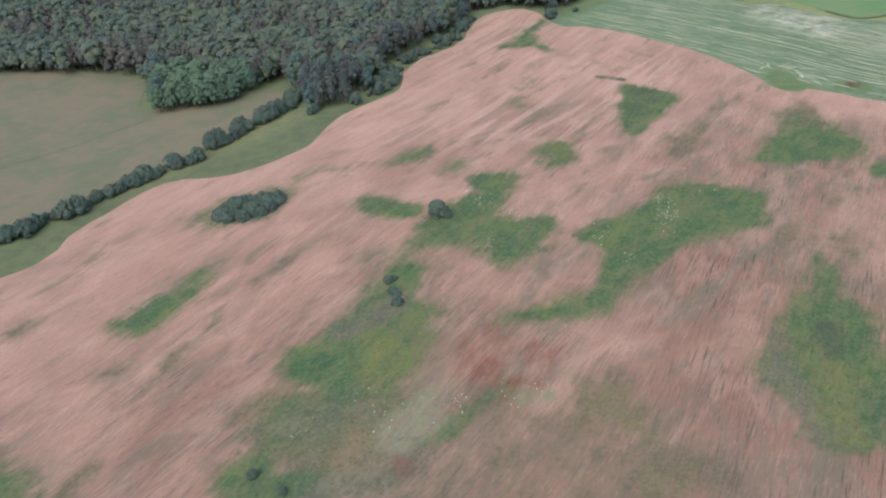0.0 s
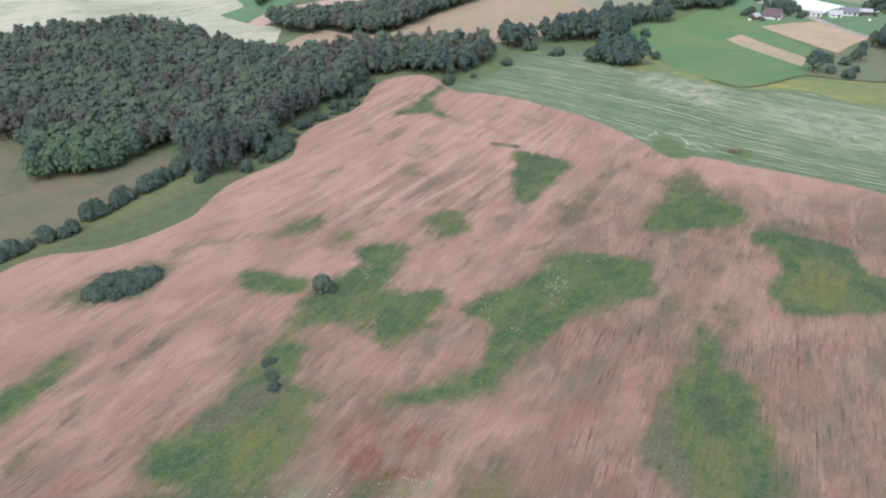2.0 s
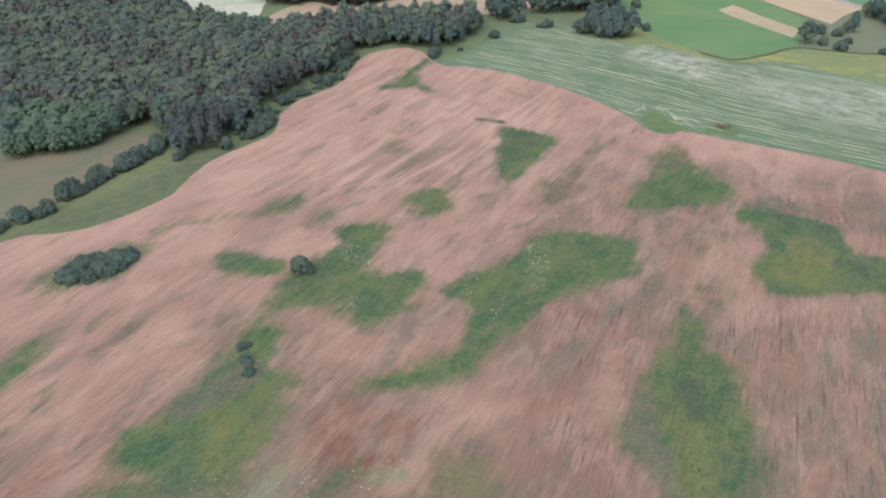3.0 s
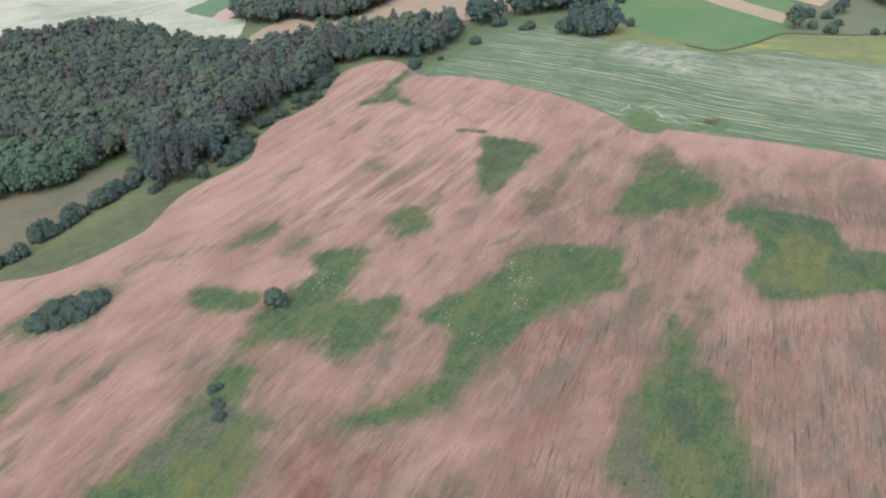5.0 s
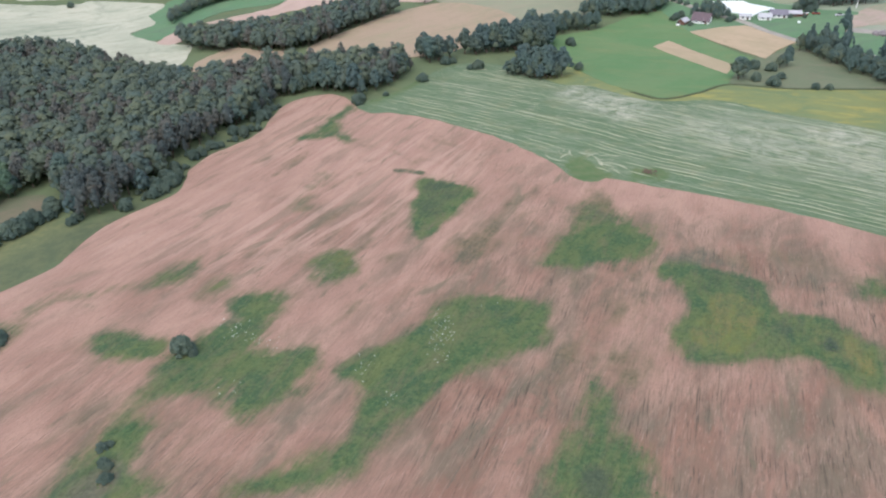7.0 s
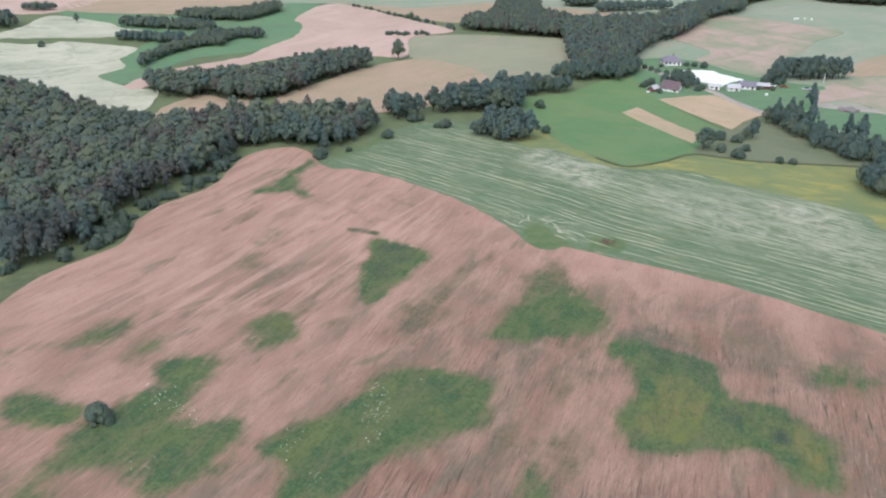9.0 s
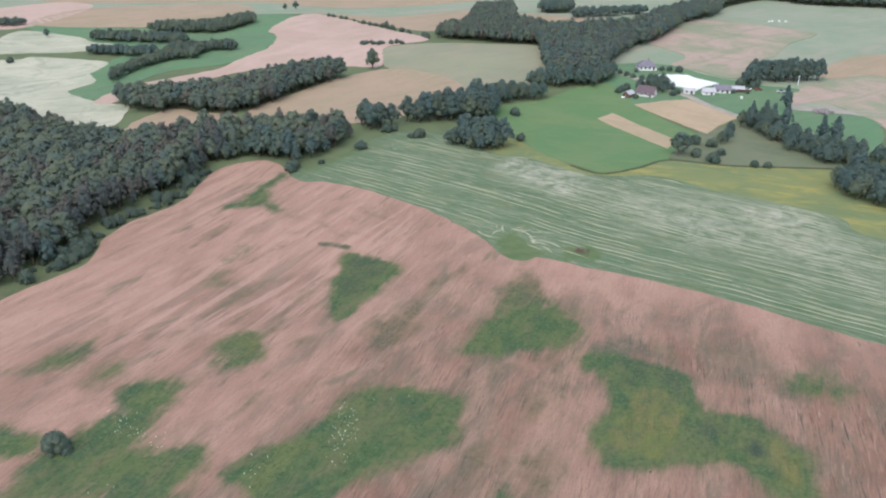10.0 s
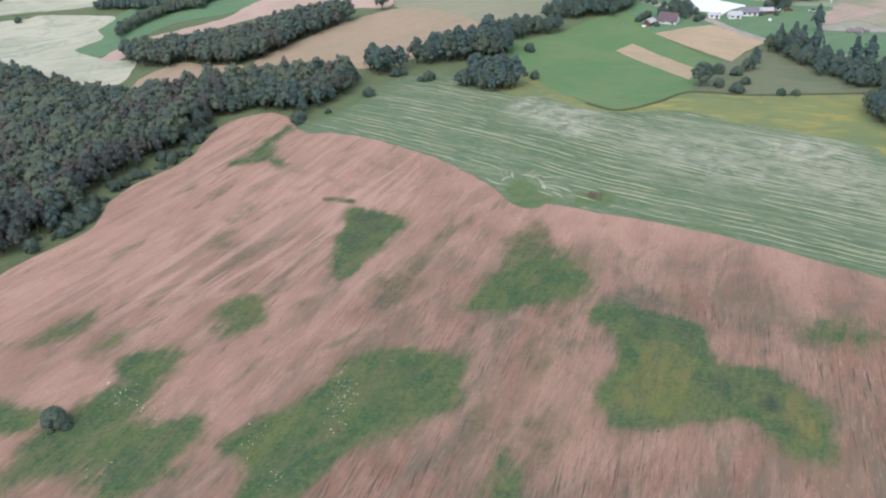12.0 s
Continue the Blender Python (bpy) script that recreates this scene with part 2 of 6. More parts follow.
def leaf_material(name, a, b2, c, brown=0.0, relief=0.5):
    """Foliage: tone by plant, by bough and by leaf clump, some of it browned, with some light passing through the leaves."""
    m, nt, b = material(name, 0.75)
    info, geo = nt.nodes.new("ShaderNodeObjectInfo"), nt.nodes.new("ShaderNodeNewGeometry")
    p = coords(nt)
    tint = math_node(nt, "ADD", noise_tex(nt, p, 0.13, 3, 0.6), math_node(nt, "MULTIPLY", math_node(nt, "SUBTRACT", info.outputs["Random"], 0.5), 0.3))
    col = mix(nt, ramp(nt, tint, 0.38, 0.62), a, b2)
    col = mix(nt, math_node(nt, "MULTIPLY", ramp(nt, noise_tex(nt, p, 0.11, 2, 0.6, 2.0), 0.54, 0.66), brown), col, (0.128, 0.098, 0.082))
    col = mix(nt, math_node(nt, "MULTIPLY", geo.outputs["Random Per Island"], 0.6), col, c)
    clump = noise_tex(nt, p, 1.3, 4, 0.7)
    col = mix(nt, math_node(nt, "MULTIPLY", ramp(nt, clump, 0.48, 0.70), 0.5), col, tuple(1.3 * v for v in b2))
    col = mix(nt, math_node(nt, "MULTIPLY", ramp(nt, noise_tex(nt, p, 2.3, 3, 0.7), 0.50, 0.66), 0.4), col, tuple(0.75 * v for v in c))
    nt.links.new(col, b.inputs["Base Color"])
    if relief:
        bump(nt, b, clump, relief, 0.4)
    thin, both = nt.nodes.new("ShaderNodeBsdfTranslucent"), nt.nodes.new("ShaderNodeMixShader")
    nt.links.new(col, thin.inputs["Color"])
    both.inputs[0].default_value = 0.5
    nt.links.new(b.outputs[0], both.inputs[1])
    nt.links.new(thin.outputs[0], both.inputs[2])
    nt.links.new(both.outputs[0], nt.nodes["Material Output"].inputs["Surface"])
    return m


GRAIN = grain_material()
GRASS = field_material("rough_grass", (0.148, 0.172, 0.105), (0.122, 0.150, 0.090), (0.185, 0.172, 0.118), size=24, stretch=2, amount=0.6, wheel=0.05)
MARGIN = field_material("valley_grass", (0.120, 0.156, 0.082), (0.102, 0.134, 0.072), (0.152, 0.164, 0.082), size=26, stretch=2, amount=0.6, wheel=0.03)
_nt = MARGIN.node_tree
_base = _nt.nodes["Principled BSDF"].inputs["Base Color"]
_lush = math_node(_nt, "ADD", attribute(_nt, "sward"), math_node(_nt, "MULTIPLY", math_node(_nt, "SUBTRACT", noise_tex(_nt, coords(_nt), 0.12, 5, 0.7), 0.5), 0.9))
_rank = math_node(_nt, "ADD", attribute(_nt, "rank"), math_node(_nt, "MULTIPLY", math_node(_nt, "SUBTRACT", noise_tex(_nt, coords(_nt), 0.09, 5, 0.7), 0.5), 0.9))
_tone = mix(_nt, math_node(_nt, "MULTIPLY", ramp(_nt, _rank, 0.2, 0.9), 0.75), _base.links[0].from_socket, mix(_nt, ramp(_nt, noise_tex(_nt, coords(_nt), 0.25, 6, 0.75), 0.4, 0.62), (0.080, 0.098, 0.056), (0.118, 0.128, 0.066)))
_nt.links.new(mix(_nt, math_node(_nt, "MULTIPLY", ramp(_nt, _lush, 0.2, 0.9), 0.7), _tone, mix(_nt, ramp(_nt, noise_tex(_nt, coords(_nt), 0.3, 6, 0.75), 0.4, 0.62), (0.130, 0.150, 0.074), (0.180, 0.184, 0.086))), _base)
LEFT_MEADOW = field_material("dry_meadow", (0.160, 0.142, 0.094), (0.118, 0.132, 0.080), (0.182, 0.144, 0.104), turn=40, stretch=1.3, size=22, amount=0.8, wheel=0.03)
HAY = hay_material()
VALLEY = field_material("valley_pasture", (0.108, 0.205, 0.108), (0.128, 0.208, 0.112), (0.116, 0.165, 0.108), turn=20, stretch=3, size=50, amount=0.7)
YELLOW = field_material("flowering_meadow", (0.182, 0.208, 0.090), (0.138, 0.182, 0.090), (0.325, 0.285, 0.088), turn=-30, stretch=3, size=34, amount=0.9, fine=0.7)
GREEN = field_material("young_crop", (0.100, 0.190, 0.082), (0.128, 0.202, 0.092), (0.165, 0.202, 0.092), turn=-30, stretch=3, size=45, amount=0.7)
STRAW = field_material("straw_plot", (0.410, 0.312, 0.212), (0.362, 0.288, 0.190), (0.300, 0.262, 0.160), turn=-62, stretch=4, size=22, amount=0.6)
TAN = field_material("tan_grain", (0.345, 0.258, 0.185), (0.315, 0.245, 0.170), (0.255, 0.238, 0.145), turn=30, stretch=3, size=45, amount=0.7)
# far fields: OLIVE, PINK and PASTURE have distance haze mixed into their colours
OLIVE = field_material("olive_grain", (0.250, 0.255, 0.172), (0.222, 0.236, 0.158), (0.298, 0.250, 0.185), turn=20, stretch=3, size=60, amount=0.7)
WHITE = field_material("white_crop", (0.450, 0.440, 0.340), (0.372, 0.376, 0.285), (0.250, 0.285, 0.205), turn=25, stretch=3, size=40, amount=0.9)
PINK = field_material("pink_grain", (0.452, 0.330, 0.278), (0.405, 0.292, 0.240), (0.345, 0.292, 0.212), turn=40, stretch=3, size=55, amount=0.6)
SWATH = field_material("dry_hay", (0.330, 0.340, 0.240), (0.240, 0.270, 0.175), (0.430, 0.420, 0.310), turn=-46, stretch=5, size=12, amount=0.75)
PINK_THIN = field_material("thin_pink_grain", (0.390, 0.290, 0.245), (0.240, 0.255, 0.170), (0.205, 0.245, 0.155), turn=20, stretch=4, size=48, amount=0.75)
PASTURE = field_material("pale_pasture", (0.210, 0.270, 0.186), (0.250, 0.288, 0.208), (0.330, 0.285, 0.235), turn=20, stretch=3, size=70, amount=0.7)
SEDGE = plain("green_sedge", (0.112, 0.126, 0.074), (0.090, 0.108, 0.066), 0.95, 5)
DITCH = plain("dark_sedge", (0.085, 0.098, 0.052), (0.06, 0.075, 0.042), 0.95, 3)
DIRT = plain("dirt", (0.340, 0.315, 0.275), (0.265, 0.245, 0.210), 0.95, 4)
# tree and shrub leaf tones hold distance haze in their colour: paler, bluer
LEAF = leaf_material("broad_leaf", (0.127, 0.191, 0.170), (0.186, 0.216, 0.138), (0.114, 0.174, 0.167), 0.15)
LEAF_DARK = leaf_material("dark_leaf", (0.116, 0.176, 0.170), (0.154, 0.192, 0.142), (0.107, 0.162, 0.165), 0.1)
LEAF_LIGHT = leaf_material("light_leaf", (0.134, 0.215, 0.147), (0.163, 0.236, 0.147), (0.122, 0.193, 0.147))
NEEDLE = leaf_material("needle", (0.131, 0.167, 0.162), (0.176, 0.166, 0.136), (0.116, 0.150, 0.152), 0.45)
BUSH_LEAF = leaf_material("shrub_leaf", (0.122, 0.176, 0.141), (0.160, 0.208, 0.152), (0.105, 0.150, 0.133), 0.1)
WEED_LEAF = leaf_material("weed_leaf", (0.080, 0.134, 0.058), (0.118, 0.152, 0.066), (0.070, 0.118, 0.056), relief=0.0)
BARK = plain("bark", (0.14, 0.10, 0.075), (0.085, 0.065, 0.05), 0.95, 0.5)
FLOWER = plain("petals", (0.72, 0.74, 0.68), (0.55, 0.60, 0.50), 0.8, 1)
WALL = plain("white_render", (0.80, 0.79, 0.77), (0.70, 0.69, 0.68), 0.85, 2)
BRICK = plain("red_brown_boards", (0.173, 0.094, 0.072), (0.122, 0.072, 0.061), 0.85, 2)
ROOF = plain("grey_violet_roof", (0.194, 0.180, 0.216), (0.158, 0.151, 0.180), 0.6, 2)
ROOF_RED = plain("brown_violet_roof", (0.144, 0.104, 0.115), (0.108, 0.083, 0.094), 0.7, 2)
TIN = plain("pale_tin", (0.446, 0.446, 0.461), (0.360, 0.360, 0.382), 0.45, 3)
FILM = plain("white_film", (0.74, 0.77, 0.73), (0.68, 0.71, 0.67), 0.45, 6)
GLASS = plain("window_glass", (0.03, 0.035, 0.045), (0.05, 0.055, 0.06), 0.15, 1)
RUST = plain("red_paint", (0.274, 0.072, 0.050), (0.202, 0.058, 0.043), 0.6, 1)
RUBBER = plain("rubber", (0.02, 0.02, 0.02), (0.035, 0.035, 0.035), 0.9, 1)
STONE = plain("field_stone", (0.259, 0.223, 0.223), (0.194, 0.180, 0.180), 0.9, 0.7)


# ---- the lie of the land: rises and hollows ----
WEST = [(-130, 140, -1.8), (-130, 200, -2.5), (-130, 260, -3.8), (-130, 380, -5.3), (-70, 80, -0.8), (-70, 140, -1.9), (-70, 200, 0.5), (-70, 260, -2.6),
        (-70, 320, -1.6), (-70, 380, 0.6), (-10, 140, -0.8), (-10, 200, 2.0), (-10, 260, 0.2), (-10, 320, -1.8), (-10, 380, -0.2), (-10, 440, -7.3)]
EAST = [(50, 80, 1.0), (50, 140, 0.8), (50, 200, -1.7), (50, 260, -1.5), (50, 320, -0.8), (50, 440, 0.7), (110, 80, 0.3), (110, 140, 0.7), (110, 200, -0.2),
        (110, 260, 1.0), (110, 380, -1.3), (110, 440, 1.6), (170, 140, 2.8), (170, 200, 1.4), (170, 260, -0.8), (170, 320, 2.2), (170, 380, -1.7),
        (170, 440, -2.5), (230, 260, -0.8), (230, 320, 1.6), (230, 380, -2.3)]
HILLS = [(-170, 640, 5, 45), (-90, 560, -6, 50), (40, 700, 6, 55), (170, 560, 6, 50), (330, 640, 5, 70), (-250, 700, 6, 60), (-180, 540, 3, 30), (-240, 600, 4, 30),
         (-300, 420, -5, 120), (-130, 760, 4, 60)]


def land(x, y):
    x, y = np.asarray(x, float), np.asarray(y, float)
    z = 0 * x
    for a, b, c, s in [(*r, 55) for r in WEST + EAST] + HILLS:
        z = z + c * np.exp(-((x - a) ** 2 + (y - b) ** 2) / (2 * s * s))
    return z


def at_land(x, y, up=0.0):
    return (x, y, float(land(x, y)) + up)


# ---- plan geometry ----
def rounded(pts, step, closed=True):
    """A smooth line through the corners, with points about a step apart."""
    p = [Vector(q) for q in pts]
    n, out = len(p), []
    for i in range(n if closed else n - 1):
        a, b, c, d = (p[(i + k) % n] if closed else p[min(max(i + k, 0), n - 1)] for k in (-1, 0, 1, 2))
        m = max(1, round((c - b).length / step))
        for k in range(m):
            t = k / m
            out.append(tuple(0.5 * (2 * b + (c - a) * t + (2 * a - 5 * b + 4 * c - d) * t * t + (3 * b - a - 3 * c + d) * t ** 3)))
    if not closed:
        out.append(tuple(p[-1]))
    return np.array(out)


def straight(pts, step):
    out = []
    for a, b in zip(pts, pts[1:] + pts[:1]):
        a, b = Vector(a), Vector(b)
        m = max(1, round((b - a).length / step))
        out += [tuple(a.lerp(b, k / m)) for k in range(m)]
    return np.array(out)


def depth(x, y, ring):
    """How far the points lie inside a ring, in metres; below zero outside."""
    x, y = np.asarray(x, float), np.asarray(y, float)
    near, inside = np.full(x.shape, 1e9), np.zeros(x.shape, bool)
    for (ax, ay), (bx, by) in zip(ring, np.roll(ring, -1, 0)):
        ex, ey = bx - ax, by - ay
        t = np.clip(((x - ax) * ex + (y - ay) * ey) / (ex * ex + ey * ey + 1e-9), 0, 1)
        near = np.minimum(near, np.hypot(x - ax - t * ex, y - ay - t * ey))
        if ay != by:
            inside ^= ((ay > y) != (by > y)) & (x < (bx - ax) * (y - ay) / (by - ay) + ax)
    return np.where(inside, near, -near)


def wobble(x, y, size, seed=0.0):
    """A cheap smooth unevenness between about -1 and 1."""
    a, b = x / size, y / size
    return (np.sin(a * 1.7 + 1.3 * np.sin(b * 1.1 + seed) + seed) + np.sin(b * 2.3 + 1.7 * np.sin(a * 0.9 - seed) + 2 * seed)
            + 0.6 * np.sin(a * 4.1 - b * 3.3 + seed) + 0.4 * np.sin(a * 7.3 + b * 8.1 + 3 * seed)) / 2.6


def mesh_from(name, verts, faces, mat):
    """A mesh from arrays of corners and triangles or quads."""
    me = bpy.data.meshes.new(name)
    verts, faces = np.asarray(verts, np.float32), np.asarray(faces, np.int32)
    k = faces.shape[1]
    me.vertices.add(len(verts))
    me.vertices.foreach_set("co", verts.ravel())
    me.loops.add(faces.size)
    me.loops.foreach_set("vertex_index", faces.ravel())
    me.polygons.add(len(faces))
    me.polygons.foreach_set("loop_start", np.arange(0, faces.size, k, dtype=np.int32))
    me.update(calc_edges=True)
    me.validate()
    for one in (mat if isinstance(mat, (list, tuple)) else [mat]):
        me.materials.append(one)
    return me


def child(name, me, parent, label=""):
    ob = new(name, me)
    ob.parent = parent
    return tagged(ob, label)


def part(name, bm, mat, parent, label=""):
    me = bpy.data.meshes.new(name)
    bm.to_mesh(me)
    bm.free()
    me.materials.append(mat)
    return child(name, me, parent, label)


def smooth_mesh(me):
    me.polygons.foreach_set("use_smooth", [True] * len(me.polygons))
    return me


def sheet(name, ring, up, step, mat, label, category, skirt=True, uneven=0.35):
    """A field draped over the land, with its own outline and an edge that reaches the ground."""
    ring = ring + uneven * np.column_stack([wobble(ring[:, 0], ring[:, 1], 4, 0.7), wobble(ring[:, 0], ring[:, 1], 4, 3.1)])
    lo, hi = ring.min(0), ring.max(0)
    gx, gy = np.meshgrid(np.arange(lo[0], hi[0], step), np.arange(lo[1], hi[1], step))
    gx = gx + 0.5 * step * (np.arange(gx.shape[0]) % 2)[:, None]
    gx, gy = gx.ravel(), gy.ravel()
    keep = depth(gx, gy, ring) > 0.45 * step
    nb = len(ring)
    pts = [Vector(p) for p in ring] + [Vector(p) for p in zip(gx[keep], gy[keep])]
    from_cdt = geometry.delaunay_2d_cdt(pts, [], [list(range(nb))], 1, 1e-4)
    xy, tris = np.array([tuple(v) for v in from_cdt[0]]), [tuple(f) for f in from_cdt[2]]
    z = land(xy[:, 0], xy[:, 1]) + up
    verts = np.column_stack([xy, z])
    if skirt:
        base = len(verts)
        low = np.column_stack([ring, land(ring[:, 0], ring[:, 1]) - 0.1])
        top = np.column_stack([ring, land(ring[:, 0], ring[:, 1]) + up])
        verts = np.vstack([verts, low, top])
        for i in range(nb):
            j = (i + 1) % nb
            a, b, c, d = base + i, base + j, base + nb + j, base + nb + i
            tris += [(a, b, c), (a, c, d)]
    me = smooth_mesh(mesh_from(name, verts, tris, mat))
    return tagged(new(name, me), label, category, kind="structure")


# ---- ground: one sheet to the horizon ----
def lines(lo, hi, step, far):
    mid = list(np.arange(lo, hi + 1, step))
    out, d = [], step
    while hi + sum(out, 0) < far:
        d *= 1.25
        out.append(d)
    up = hi + np.cumsum(out)
    down = lo - np.cumsum(out)
    return np.array(list(down[::-1]) + mid + list(up))


gx, gy = lines(-320, 560, 5, 4600), lines(-60, 900, 5, 4600)
GX, GY = np.meshgrid(gx, gy)
nx, ny = len(gx), len(gy)
ii = (np.arange(ny - 1)[:, None] * nx + np.arange(nx - 1)[None, :]).ravel()
ground_mesh = smooth_mesh(mesh_from("ground", np.column_stack([GX.ravel(), GY.ravel(), land(GX, GY).ravel()]),
                                    np.column_stack([ii, ii + 1, ii + nx + 1, ii + nx]), MARGIN))
strip = rounded([(-104, 224), (-77, 252), (-69, 260), (-62, 268), (-52, 276), (-46, 268), (-54, 256), (-65, 245), (-78, 236), (-98, 218)], 4.0)
ground_mesh.attributes.new("sward", "FLOAT", "POINT").data.foreach_set("value", np.clip(0.55 + depth(GX.ravel(), GY.ravel(), strip) / 16, 0, 1).astype(np.float32))
valley = rounded([(-240, 130), (-150, 168), (-118, 196), (-104, 218), (-80, 242), (-60, 266), (-46, 270), (-30, 272), (-20, 290), (-8, 312), (0, 330), (14, 348), (18, 345), (6, 322), (-8, 300), (-20, 272),
                  (-36, 248), (-60, 222), (-84, 219), (-106, 190), (-118, 170), (-150, 148), (-240, 90)], 5.0)
ground_mesh.attributes.new("rank", "FLOAT", "POINT").data.foreach_set("value", np.clip(0.55 + depth(GX.ravel(), GY.ravel(), valley) / 14, 0, 1).astype(np.float32))
tagged(new("ground", ground_mesh), "rolling farmland covered in rough green grass", "ground", kind="structure")

# ---- the ripe grain field ----
WEST_EDGE = [(-190, 120), (-150, 150), (-118, 172), (-109, 180), (-106, 194), (-99, 206), (-92, 216), (-84, 222), (-67, 221), (-58, 225), (-50, 230), (-43, 237),
             (-37, 254), (-29, 267), (-14, 281), (-11, 302), (-4, 315), (12, 330), (18, 349), (24, 364), (33, 371), (43, 371), (50, 364)]
NORTH_EDGE = [(57, 341.5), (67, 336.5), (79.5, 326.5), (89, 314), (98, 301.5), (104, 291), (109.5, 279), (114.5, 266.5), (116, 258.5), (117, 252.5), (119.5, 247.5), (124, 245.5), (127.5, 247.5), (133, 243), (141, 235.5), (147.5, 230), (154, 224.5), (159.5, 218.5), (165.5, 213.5), (170.5, 207.5), (175.5, 202.5), (180, 196.5), (184.5, 191), (190, 184), (200, 175), (240, 140), (330, 60)]
FIELD = rounded(WEST_EDGE + NORTH_EDGE + [(330, -40), (60, -50), (-190, -40)], 3.0)
grain_field = sheet("grain_field", FIELD, 0.55, 1.7, GRAIN, "ripe pinkish tan grain field with green weedy patches", "field", uneven=0.5)

